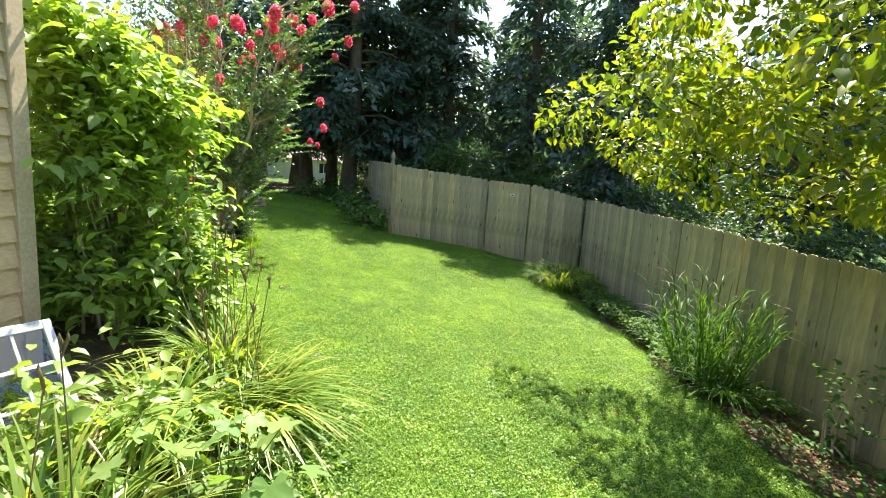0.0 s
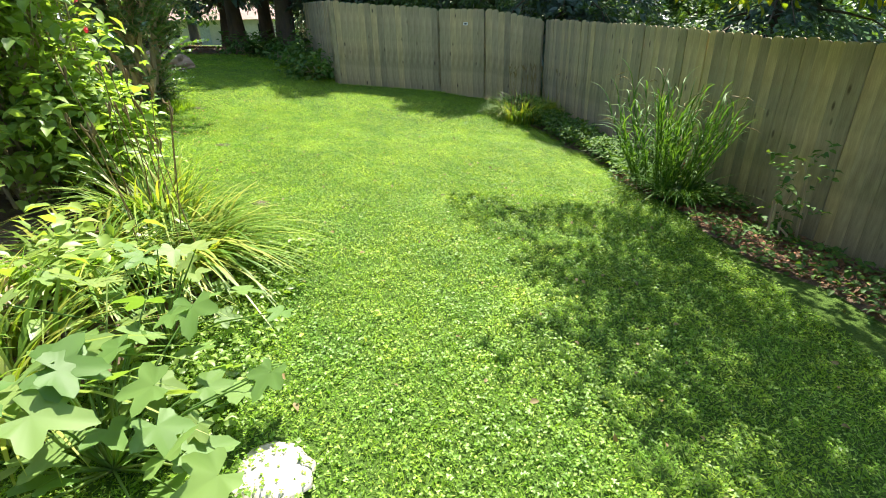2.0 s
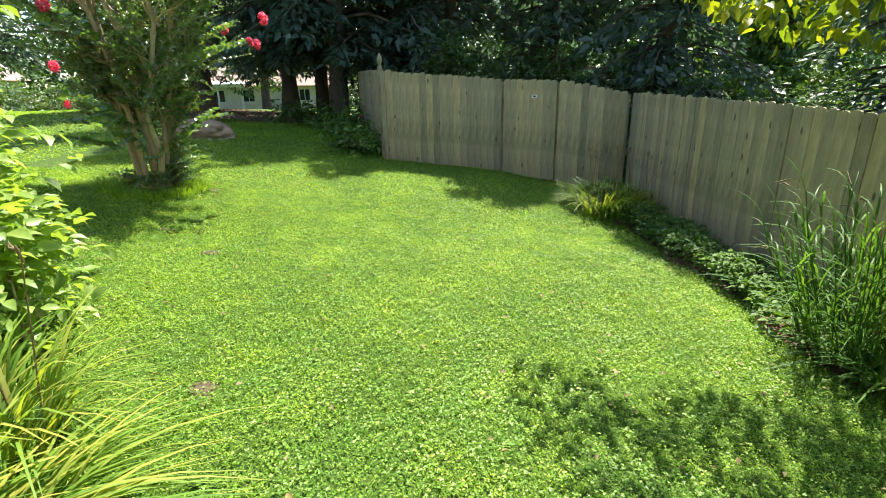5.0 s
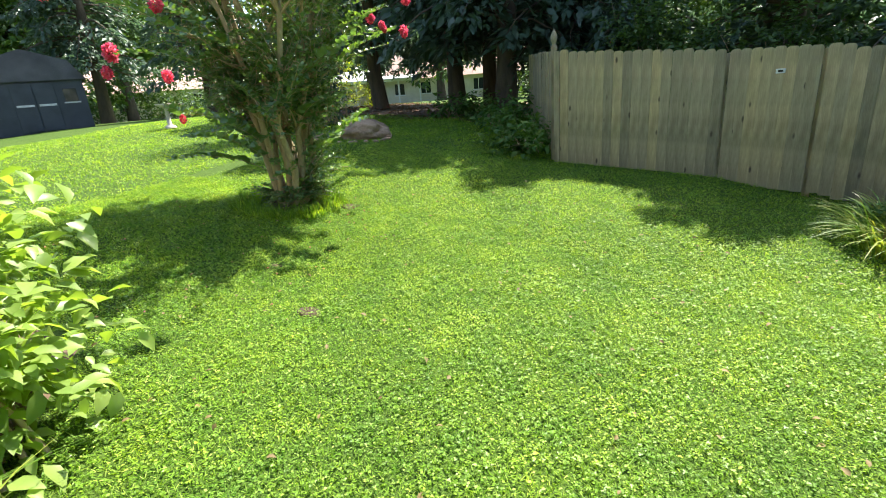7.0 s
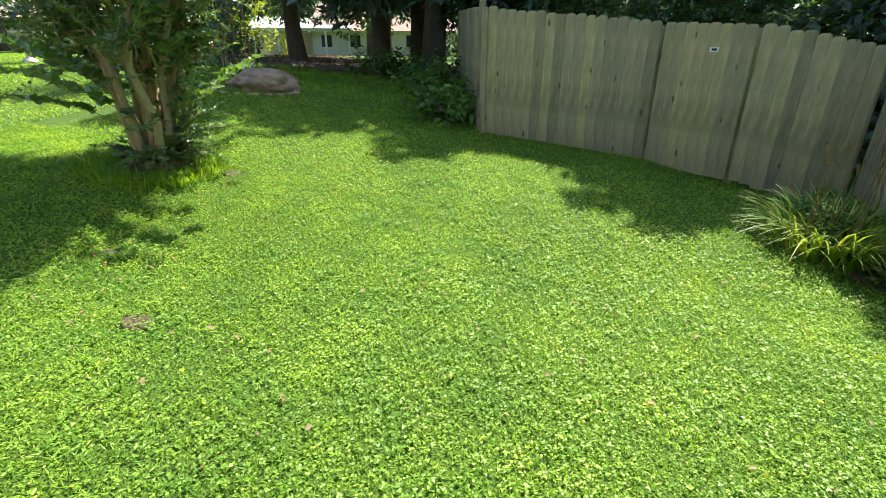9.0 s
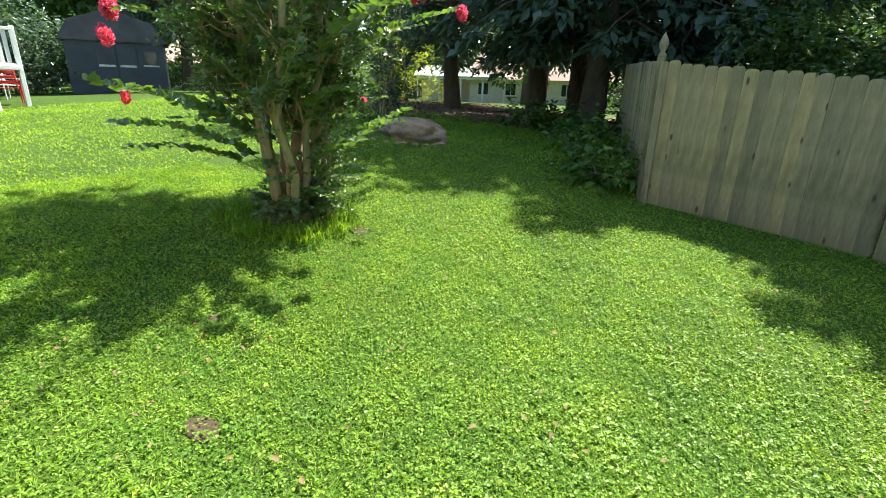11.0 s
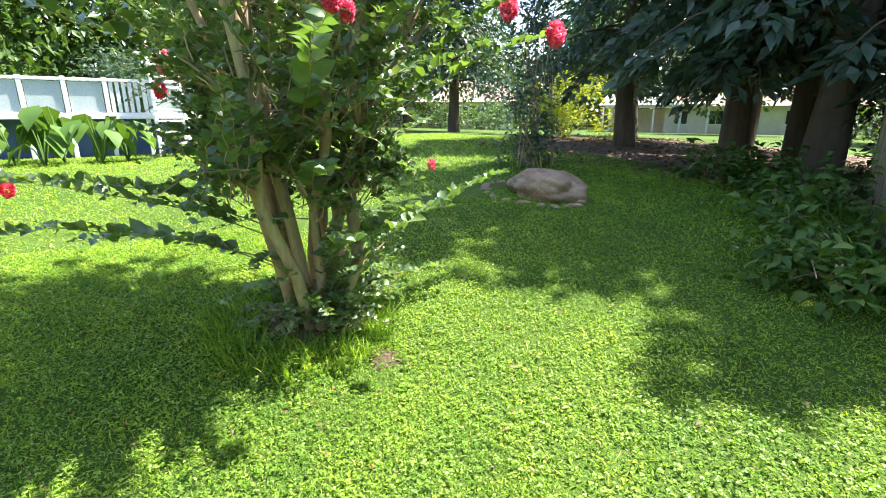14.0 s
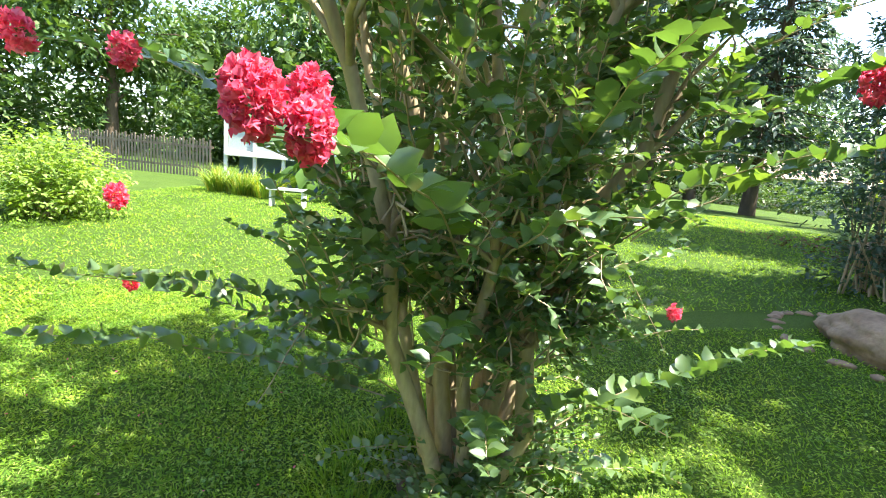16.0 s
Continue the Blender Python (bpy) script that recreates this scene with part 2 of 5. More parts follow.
def part(name, bm, mat, parent=None, label="", smooth=False):
    """Links a bmesh, or a ready mesh, as one object under a thing."""
    if isinstance(bm, bmesh.types.BMesh):
        me = bpy.data.meshes.new(name)
        if smooth:
            for f in bm.faces:
                f.smooth = True
        bm.to_mesh(me)
        bm.free()
        me.materials.append(mat)
    else:
        me = bm
    ob = new(name, me)
    ob.parent = parent
    return tagged(ob, label)


def empty(name, at, label, category, group="", kind=""):
    ob = new(name)
    ob.matrix_basis = pose(*at)
    return tagged(ob, label, category, group, kind)


def box(bm, lo, hi, bevel=0.0, m=None):
    r = bmesh.ops.create_cube(bm, size=1)
    c, s = (Vector(lo) + Vector(hi)) / 2, Vector(hi) - Vector(lo)
    vs = r["verts"]
    for v in vs:
        v.co = Vector((v.co.x * s.x, v.co.y * s.y, v.co.z * s.z)) + c
    if bevel:
        es = {e for v in vs for e in v.link_edges}
        out = bmesh.ops.bevel(bm, geom=list(es), offset=bevel, segments=1, affect="EDGES")
        vs = list({v for f in out["faces"] for v in f.verts} | {v for v in vs if v.is_valid})
    if m is not None:
        bmesh.ops.transform(bm, matrix=m, verts=vs)
    return bm


def boxed(lo, hi, bevel=0.0, m=None):
    return box(bmesh.new(), lo, hi, bevel, m)


def tube_arrays(points, radii, sides=8):
    """Corners and faces of a bent, tapered tube along points."""
    P = np.asarray(points, float)
    R = np.asarray(radii, float)
    T = np.gradient(P, axis=0)
    T /= np.linalg.norm(T, axis=1)[:, None] + 1e-9
    ref = np.array((1.0, 0.13, 0.07))
    U = np.cross(T, ref)
    U /= np.linalg.norm(U, axis=1)[:, None] + 1e-9
    W = np.cross(T, U)
    a = np.arange(sides) * 2 * np.pi / sides
    V = P[:, None] + R[:, None, None] * (np.cos(a)[None, :, None] * U[:, None] + np.sin(a)[None, :, None] * W[:, None])
    i = np.arange(len(P) - 1)[:, None] * sides
    j = np.arange(sides)[None]
    k = (np.arange(sides)[None] + 1) % sides
    F = np.stack((i + j, i + k, i + sides + k, i + sides + j), -1).reshape(-1, 4)
    return V.reshape(-1, 3), F


def joined(pieces):
    vs, fs, o = [], [], 0
    for v, f in pieces:
        vs.append(v)
        fs.append(f + o)
        o += len(v)
    return np.concatenate(vs), np.concatenate(fs)


def unit(v):
    return v / (np.linalg.norm(v, axis=-1, keepdims=True) + 1e-9)


def leaf_arrays(at, along, up, length, width, fold=0.25, fine=False):
    """Leaves at points: pointed blades folded along the midrib. fine: with rounder outlines."""
    at, along, up = np.asarray(at, float), unit(np.asarray(along, float)), np.asarray(up, float)
    n = len(at)
    side = unit(np.cross(along, up))
    nrm = np.cross(side, along)
    L, Wd = np.broadcast_to(length, n)[:, None], np.broadcast_to(width, n)[:, None]
    if fine:
        rows = ((0.0, 0.0, 0.0), (0.28, 0.46, fold), (0.62, 0.42, fold), (1.0, 0.0, -0.3))
    else:
        rows = ((0.0, 0.0, 0.0), (0.45, 0.5, fold), (1.0, 0.0, -0.2))
    pts = []
    for a, w, h in rows:
        c = at + along * L * a
        if w == 0:
            pts.append(c + nrm * Wd * h * (a > 0))
        else:
            pts += [c + side * Wd * w + nrm * Wd * h, c - side * Wd * w + nrm * Wd * h]
    if fine:
        for a, h in ((0.3, 0.0), (0.62, -0.05)):
            pts.append(at + along * L * a + nrm * Wd * h)
        V = np.stack(pts, 1)
        # 0 base, 1 2, 3 4, 5 tip, 6 7 midrib
        f = np.array(((0, 1, 6), (0, 6, 2), (1, 3, 7), (1, 7, 6), (6, 7, 4), (6, 4, 2), (3, 5, 7), (7, 5, 4)))
    else:
        V = np.stack(pts, 1)
        f = np.array(((0, 1, 3), (0, 3, 2)))
    k = V.shape[1]
    F = (np.arange(n)[:, None, None] * k + f[None]).reshape(-1, 3)
    return V.reshape(-1, 3), F


def blades_arrays(base, lean, height, width, bend=0.5, steps=4):
    """Strap leaves or grass blades that rise from base and bend over towards lean (a flat direction)."""
    base, lean = np.asarray(base, float), np.asarray(lean, float)
    n = len(base)
    H, Wd = np.broadcast_to(height, n)[:, None], np.broadcast_to(width, n)[:, None]
    Bd = np.broadcast_to(bend, n)[:, None]
    flat = unit(np.concatenate((lean, np.zeros((n, 1))), 1))
    side = np.cross(flat, np.array((0, 0, 1.0)))
    V = []
    for s in range(steps + 1):
        q = s / steps
        ang = Bd * q * 1.9
        c = base + flat * H * (q * 0.22 + Bd * 0.75 * q * q) + np.array((0, 0, 1.0)) * H * (q - Bd * 0.62 * q ** 2.4)
        w = Wd * 0.5 * (1 - q ** 2) + 0.0006
        V += [c - side * w, c + side * w + np.array((0, 0, 1.0)) * w * 0.3]
    V = np.stack(V, 1)
    f = np.array([(2 * s, 2 * s + 1, 2 * s + 3, 2 * s + 2) for s in range(steps)])
    F = (np.arange(n)[:, None, None] * (2 * steps + 2) + f[None]).reshape(-1, 4)
    return V.reshape(-1, 3), F


def randdir(n):
    return unit(RNG.normal(size=(n, 3)))


def clump_points(centres, radii, n):
    """Points in clumps: denser towards each clump's skin, uneven between clumps."""
    centres, radii = np.asarray(centres, float), np.asarray(radii, float)
    w = radii ** 2 / (radii ** 2).sum()
    i = RNG.choice(len(centres), n, p=w)
    d = randdir(n)
    r = radii[i] * RNG.uniform(0.25, 1.05, n) ** 0.55
    return centres[i] + d * r[:, None] * np.array((1, 1, 0.75)), d


# ---- ground ----
def make_ground():
    near = np.arange(-16, 16.01, 0.4)
    far = np.array((18, 21, 25, 30, 38, 50, 70, 110, 200, 500, 1500.0))
    axis = np.concatenate((-far[::-1], near, far))
    X, Y = np.meshgrid(axis, axis + 5)
    Z = ground_z(X, Y) + 0.012 * np.sin(X * 1.7 + Y * 0.6) + 0.01 * np.sin(Y * 2.3 - X)
    n = len(axis)
    i = (np.arange(n - 1)[:, None] * n + np.arange(n - 1)[None]).ravel()
    F = np.stack((i, i + 1, i + n + 1, i + n), 1)
    ob = new("ground", mesh_from("ground", np.stack((X, Y, Z), -1).reshape(-1, 3), F, LAWN, True))
    tagged(ob, "green sloping back yard lawn with clover and bare spots", "ground", kind="structure")


def lawn_z(x, y):
    return ground_z(x, y) + 0.012 * np.sin(x * 1.7 + y * 0.6) + 0.01 * np.sin(y * 2.3 - x)


def blob_outline(cx, cy, rx, ry, turn=0, n=40, wob=0.16, seed=1):
    g = np.random.default_rng(seed)
    a = np.arange(n) * 2 * np.pi / n
    r = 1 + sum(wob / k * np.sin(k * a + g.uniform(0, 6.3)) for k in (2, 3, 5, 8))
    x, y = rx * r * np.cos(a), ry * r * np.sin(a)
    c, s = math.cos(radians(turn)), math.sin(radians(turn))
    return cx + x * c - y * s, cy + x * s + y * c


def bed(name, outline, label, mat=MULCH, lift=0.025):
    """A low mound of mulch or soil with an uneven edge."""
    ox, oy = outline
    cx, cy = ox.mean(), oy.mean()
    V, F, n, rings = [], [], len(ox), (1.0, 0.93, 0.7, 0.4)
    for r in rings:
        x, y = cx + (ox - cx) * r, cy + (oy - cy) * r
        z = lawn_z(x, y) + (-0.03 if r == 1.0 else lift + 0.012 * np.sin(9 * x) * np.cos(8 * y))
        V.append(np.stack((x, y, z), 1))
    x, y = cx + (ox - cx) * 0.02, cy + (oy - cy) * 0.02
    V.append(np.stack((x, y, lawn_z(x, y) + lift), 1))
    for k in range(len(rings)):
        j = np.arange(n)
        F.append(np.stack((k * n + j, k * n + (j + 1) % n, (k + 1) * n + (j + 1) % n, (k + 1) * n + j), 1))
    ob = new(name, mesh_from(name, np.concatenate(V), np.concatenate(F), mat, True))
    return tagged(ob, label, "garden bed", kind="structure")


def inside(x, y, outline):
    ox, oy = outline
    hit = np.zeros(len(x), bool)
    px, py = np.roll(ox, 1), np.roll(oy, 1)
    for a, b, c, d in zip(ox, oy, px, py):
        cross = ((b > y) != (d > y)) & (x < (c - a) * (y - b) / (d - b + 1e-12) + a)
        hit ^= cross
    return hit


make_ground()
FENCE_LINE = ((3.12, 11.08), (4.36, 4.33), (5.3, -0.8))
BED_HOUSE = (np.array((-2.55, -1.9, -1.25, -0.85, -0.8, -1.1, -1.7, -2.3, -2.7, -3.2, -4.2, -4.5, -3.6, -2.6)),
             np.array((-1.0, 0.2, 0.9, 1.8, 2.4, 2.9, 3.2, 3.8, 4.4, 4.9, 4.9, 4.0, 2.9, 2.4)))
BED_TREES = blob_outline(-7.2, 21.2, 6.2, 5.2, 8, seed=4)
BED_CRAPE = blob_outline(-4.25, 8.15, 0.36, 0.36, 0, seed=9)


def fence_x(y):
    return np.interp(y, (-0.8, 4.33, 7.9, 11.08), (5.3, 4.36, 3.72, 3.12))


def bed_inner(y):
    """Edge of the planting bed along the fence."""
    return np.interp(y, (-0.8, 1.0, 3.0, 4.6, 6.3, 7.6, 8.9, 10.2, 11.0), (4.4, 3.95, 3.5, 3.15, 3.0, 2.85, 2.5, 2.1, 2.9)) + 0.09 * np.sin(3.1 * np.asarray(y)) + 0.05 * np.sin(7.3 * np.asarray(y))


def fence_bed():
    ys = np.arange(-0.8, 11.05, 0.1)
    q = np.linspace(0, 1, 9)
    Y = np.repeat(ys[:, None], 9, 1)
    X = bed_inner(Y) * (1 - q) + (fence_x(Y) + 0.02) * q
    Z = lawn_z(X, Y) + np.array((-0.03, 0.015, 0.025, 0.03, 0.03, 0.03, 0.035, 0.04, 0.045)) + 0.01 * np.sin(11 * X) * np.sin(9 * Y)
    i = (np.arange(len(ys) - 1)[:, None] * 9 + np.arange(8)[None]).ravel()
    ob = new("mulch_bed", mesh_from("mulch_bed", np.stack((X, Y, Z), -1).reshape(-1, 3), np.stack((i, i + 1, i + 10, i + 9), 1), MULCH, True))
    tagged(ob, "brown wood-chip mulch along the wooden fence", "garden bed", kind="structure")


fence_bed()
bed("mulch_bed", BED_HOUSE, "dark mulch bed beside the house wall")
bed("mulch_bed", BED_TREES, "brown leaf litter under the big trees")
for bx, by, br in ((-2.2, 5.9, 0.1), (0.17, 7.58, 0.06), (-1.07, 3.86, 0.1), (-3.05, 6.45, 0.08), (-3.55, 8.35, 0.16)):
    bed("soil_patch", blob_outline(bx, by, br, br * 0.8, 0, 16, seed=int(br * 300)), "small bare patch of brown soil in the lawn", SOIL, 0.002)
bed("mulch_bed", BED_CRAPE, "bare soil ring under the crape myrtle")


# ---- the wooden fence ----
def board_mesh(w, h, thick=0.018, ear=0.035, sides=2):
    """A fence board with clipped, rounded upper corners; its foot at the origin, its face towards -y."""
    out = [(-w / 2, 0), (w / 2, 0), (w / 2, h - ear), (w / 2 - ear * 0.35, h - ear * 0.35), (w / 2 - ear, h), (-w / 2 + ear, h), (-w / 2 + ear * 0.35, h - ear * 0.35), (-w / 2, h - ear)]
    bm = bmesh.new()
    f = bm.faces.new([bm.verts.new((x, 0, z)) for x, z in out])
    r = bmesh.ops.extrude_face_region(bm, geom=[f])
    for v in r["geom"]:
        if isinstance(v, bmesh.types.BMVert):
            v.co.y += thick
    bmesh.ops.recalc_face_normals(bm, faces=bm.faces)
    me = bpy.data.meshes.new("board")
    bm.to_mesh(me)
    bm.free()
    me.materials.append(FENCE)
    return me


BOARDS = [board_mesh(0.1392, 1.9), board_mesh(0.1380, 1.91), board_mesh(0.1400, 1.895)]


def fence_run(name, a, b, top_a, top_b, label, step=0.141, posts=True):
    """A run of upright boards from a to b with rails and posts on the far side."""
    root = tagged(new(name), label, "fence", kind="structure")
    a, b = Vector((*a, 0)), Vector((*b, 0))
    d = b - a
    n = max(1, round(d.length / step))
    turn = math.degrees(math.atan2(d.y, d.x))
    g = np.random.default_rng(int(abs(a.x * 100 + a.y * 31)))
    for i in range(n):
        q = (i + 0.5) / n
        p = a + d * q
        ob = new("board", BOARDS[int(g.integers(3))])
        ob.parent = root
        top = top_a + (top_b - top_a) * q + g.normal(0, 0.006)
        ob.matrix_basis = pose(p.x, p.y, top - 1.9, g.normal(0, 0.2), g.normal(0, 0.06), turn) @ Matrix.Translation((0, g.normal(0, 0.003), 0))
    m = pose(a.x, a.y, 0, 0, 0, turn)
    for hgt in (0.3, 0.95, 1.55):
        bm = boxed((0, 0.022, -0.045), (d.length, 0.06, 0.045), 0.004)
        for v in bm.verts:
            v.co.z += (top_a + (top_b - top_a) * v.co.x / d.length) - 1.84 + hgt
        r = part("rail", bm, FENCE, root)
        r.matrix_basis = m
    if posts:
        k = max(2, round(d.length / 2.4) + 1)
        for i in range(k):
            q = i / (k - 1) * d.length
            top = top_a + (top_b - top_a) * q / d.length
            r = part("post", boxed((q - 0.045, 0.062, top - 2.1), (q + 0.045, 0.15, top - 0.05), 0.006), FENCE, root)
            r.matrix_basis = m
    return root


CORNER, GATE_A, GATE_B, SEAM = (-1.6, 11.8), (0.79, 11.77), (1.83, 11.36), (3.1, 11.1)
fence_run("fence_north", CORNER, (GATE_A[0] - 0.025, GATE_A[1]), 2.05, 1.84, "weathered grey-tan dog-eared board fence with mildew stains")
gate = fence_run("gate", (GATE_A[0] + 0.02, GATE_A[1]), (GATE_B[0] - 0.025, GATE_B[1]), 1.83, 1.79, "closed weathered wooden board gate with a small tag", posts=False)
gate["category"] = "gate"
fence_run("fence_north", (GATE_B[0] + 0.025, GATE_B[1]), (SEAM[0] - 0.04, SEAM[1]), 1.79, 1.55, "weathered board fence panel beside the gate")
fence_run("fence_east", (3.14, 11.05), (3.72, 7.9), 1.54, 1.42, "weathered grey board fence with dark knots")
fence_run("fence_east", (3.72, 7.9), (4.36, 4.33), 1.42, 1.23, "weathered tan board fence with dark knots")
fence_run("fence_east", (4.36, 4.33), (5.3, -0.8), 1.23, 1.1, "weathered tan board fence with dark knots")
fence_run("fence_west", (-3.1, 15.3), (-1.68, 11.86), 2.2, 2.07, "darker weathered board fence return behind the corner")

# the tag on the gate and the corner trim with its finial post
tag_root = empty("gate_tag", (1.36, 11.5, 1.55), "small white plastic tag on the gate", "sign")
tag_root.matrix_basis = pose(1.4, 11.515, 1.5, 0, 0, -21.5)
part("plate", boxed((-0.055, -0.006, -0.03), (0.055, 0, 0.03), 0.004), WHITE, tag_root)
part("mark", boxed((-0.03, -0.008, -0.014), (0.03, -0.0065, 0.014)), METAL, tag_root)
corner_trim = part("corner_trim", boxed((-1.69, 11.755, 0.2), (-1.6, 11.79, 2.05), 0.006), FENCE)
tagged(corner_trim, "upright corner board of the wooden fence", "trim", kind="structure")


def finial_post(x, y, z0, z1):
    root = empty("finial_post", (x, y, z0), "weathered fence post with a turned pointed finial", "fence post")
    part("post", boxed((-0.045, -0.045, 0), (0.045, 0.045, z1 - z0), 0.006), FENCE, root)
    prof = ((0.05, 0), (0.055, 0.02), (0.03, 0.045), (0.03, 0.06), (0.05, 0.1), (0.058, 0.15), (0.045, 0.2), (0.02, 0.25), (0.004, 0.28))
    P = [(0, 0, z1 - z0 + h) for _, h in prof]
    V, F = [], []
    sides = 14
    for r, h in prof:
        for k in range(sides):
            a = 2 * math.pi * k / sides
            V.append((r * math.cos(a), r * math.sin(a), z1 - z0 + h))
    for i in range(len(prof) - 1):
        for k in range(sides):
            F.append((i * sides + k, i * sides + (k + 1) % sides, (i + 1) * sides + (k + 1) % sides, (i + 1) * sides + k))
    part("finial", mesh_from("finial", V, F, FENCE, True), FENCE, root)


finial_post(-1.72, 11.92, 0.2, 2.12)


# ---- plants ----
def plant(name, at, label, category, pieces, group=""):
    """pieces: (part name, (corners, faces), material); the corners are in world metres."""
    root = empty(name, at, label, category, group)
    for nm, (v, f), mat, *rest in pieces:
        me = mesh_from(nm, np.asarray(v) - np.array(at), f, mat, bool(rest))
        ob = part(nm, me, mat, root)
        if len(f) > 600 or nm in ("crown", "leaves", "blades", "branchwork", "stalk"):
            ob["kind"] = "stuff"
    return root


def strap_clump(name, x, y, label, n=160, height=0.55, spread=0.22, width=0.014, mat=LILY, bend=(0.35, 0.9), lean=None, stalks=0, category="plant"):
    a = RNG.uniform(0, 2 * np.pi, n)
    r = spread * np.sqrt(RNG.uniform(0, 1, n))
    bx, by = x + r * np.cos(a), y + r * np.sin(a)
    base = np.stack((bx, by, lawn_z(bx, by) - 0.01), 1)
    d = np.stack((np.cos(a), np.sin(a)), 1) + RNG.normal(0, 0.5, (n, 2))
    if lean is not None:
        d += np.array(lean)
    pieces = [("leaves", blades_arrays(base, d, height * RNG.uniform(0.6, 1.15, n), width * RNG.uniform(0.7, 1.2, n), RNG.uniform(*bend, n), 6), mat)]
    if stalks:
        ps = []
        for _ in range(stalks):
            t = RNG.uniform(0, 6.28)
            q = spread * 0.8 * RNG.uniform(0, 1)
            p0 = np.array((x + q * math.cos(t), y + q * math.sin(t), gz(x, y)))
            p1 = p0 + np.array((RNG.normal(0, 0.1), RNG.normal(0, 0.1), height * RNG.uniform(1.1, 1.5)))
            ps.append(tube_arrays([p0, (p0 + p1) / 2 + RNG.normal(0, 0.015, 3), p1], (0.005, 0.004, 0.003), 5))
            k = 3
            for j in range(k):
                e = p1 + np.array((RNG.normal(0, 0.02), RNG.normal(0, 0.02), RNG.uniform(0.0, 0.06)))
                ps.append(tube_arrays([p1 - (0, 0, 0.03 * j), e, e + (0, 0, 0.02)], (0.004, 0.008, 0.002), 5))
        pieces.append(("stalk", joined(ps), STRAW))
    return plant(name, (x, y, gz(x, y)), label, category, pieces)


def twiggy_bush(name, x, y, label, centres, radii, n, leaf, mat, stems=7, fine=True, droop=0.5, category="bush", extra=(), hang=None):
    """A bush: stems from the foot into clumps, leaves along short twigs in the clumps."""
    foot = np.array((x, y, gz(x, y)))
    centres = np.asarray(centres, float)
    ps = []
    for c in centres[: max(stems, 1) * 3]:
        s = foot + np.array((RNG.normal(0, 0.12), RNG.normal(0, 0.12), -0.02))
        m = (s + c) / 2 + np.array((0, 0, 0.15)) + RNG.normal(0, 0.06, 3)
        ps.append(tube_arrays([s, s * 0.6 + m * 0.4 + (0, 0, 0.05), m, c], (0.016, 0.013, 0.009, 0.004), 5))
    pts, d = clump_points(centres, radii, n // 6)
    k = 6
    along = unit(d + RNG.normal(0, 0.4, d.shape) + np.array((0, 0, 0.3)))
    step = leaf * 0.55
    at, dirs, ups = [], [], []
    for j in range(k):
        p = pts + along * (j * step)
        out = unit(randdir(len(p)) * np.array((0.95, 0.95, 0.45)) + along * np.array((0.7, 0.7, 0.35)) + np.array((0, 0, -droop * 0.5)))
        at.append(p)
        dirs.append(out)
        ups.append(np.array((0, 0, 1.0)) + RNG.normal(0, 0.35, p.shape))
    at, dirs, ups = np.concatenate(at), np.concatenate(dirs), np.concatenate(ups)
    keep = at[:, 2] > ground_z(at[:, 0], at[:, 1]) + 0.03
    if hang is not None:
        keep &= hang(at)
    at, dirs, ups = at[keep], dirs[keep], ups[keep]
    L = leaf * RNG.uniform(0.6, 1.2, len(at))
    pieces = [("branchwork", joined(ps), STEM), ("leaves", leaf_arrays(at, dirs, ups, L, L * 0.55, 0.15, fine), mat)] + list(extra)
    return plant(name, tuple(foot), label, category, pieces)


def limb_points(p0, p1, bow, steps=6, wob=0.03):
    q = np.linspace(0, 1, steps)[:, None]
    P = np.asarray(p0) * (1 - q) + np.asarray(p1) * q
    P = P + np.asarray(bow) * (4 * q * (1 - q))
    P[1:-1] += RNG.normal(0, wob, (steps - 2, 3))
    return P


# --- crape myrtle: many smooth stems, arching twigs, red panicles ---
CX, CY = -4.28, 8.12
CZ = gz(CX, CY)


def panicle(at, size, n=70):
    """A cone of crinkled petals."""
    n = max(n, 200)
    d = randdir(n)
    p = np.asarray(at) + d * size * np.array((0.5, 0.5, 0.72)) * RNG.uniform(0.55, 1.0, (n, 1))
    return leaf_arrays(p, d + RNG.normal(0, 0.5, d.shape), randdir(n), size * min(1, 15 / n ** 0.5) * RNG.uniform(0.2, 0.36, n), size * min(1, 15 / n ** 0.5) * RNG.uniform(0.2, 0.36, n), 0.4, True)


def sprig(tip, root, bow, pairs, leaf=0.05):
    """An arching twig with leaves in two rows; returns the twig and its leaves."""
    P = limb_points(root, tip, bow, 9, 0.008)
    q = np.linspace(0.22, 0.99, pairs)
    seg = np.linspace(0, 1, len(P))
    C = np.stack([np.interp(q, seg, P[:, i]) for i in range(3)], 1)
    T = unit(np.gradient(C, axis=0))
    S = unit(np.cross(T, np.array((0, 0, 1.0))))
    at, dr, up = [], [], []
    for s in (-1, 1):
        at.append(C)
        dr.append(unit(S * s * 0.8 + T * 0.35 + np.array((0, 0, 0.35)) + RNG.normal(0, 0.22, C.shape)))
        up.append(np.array((0, 0, 1.0)) + RNG.normal(0, 0.75, C.shape))
    L = np.concatenate((leaf * (1.1 - 0.55 * q), leaf * (1.1 - 0.55 * q))) * RNG.uniform(0.8, 1.15, 2 * pairs)
    lv = leaf_arrays(np.concatenate(at), np.concatenate(dr), np.concatenate(up), L, L * 0.66, 0.12, True)
    return tube_arrays(P, np.linspace(0.005, 0.0015, len(P)), 4), lv


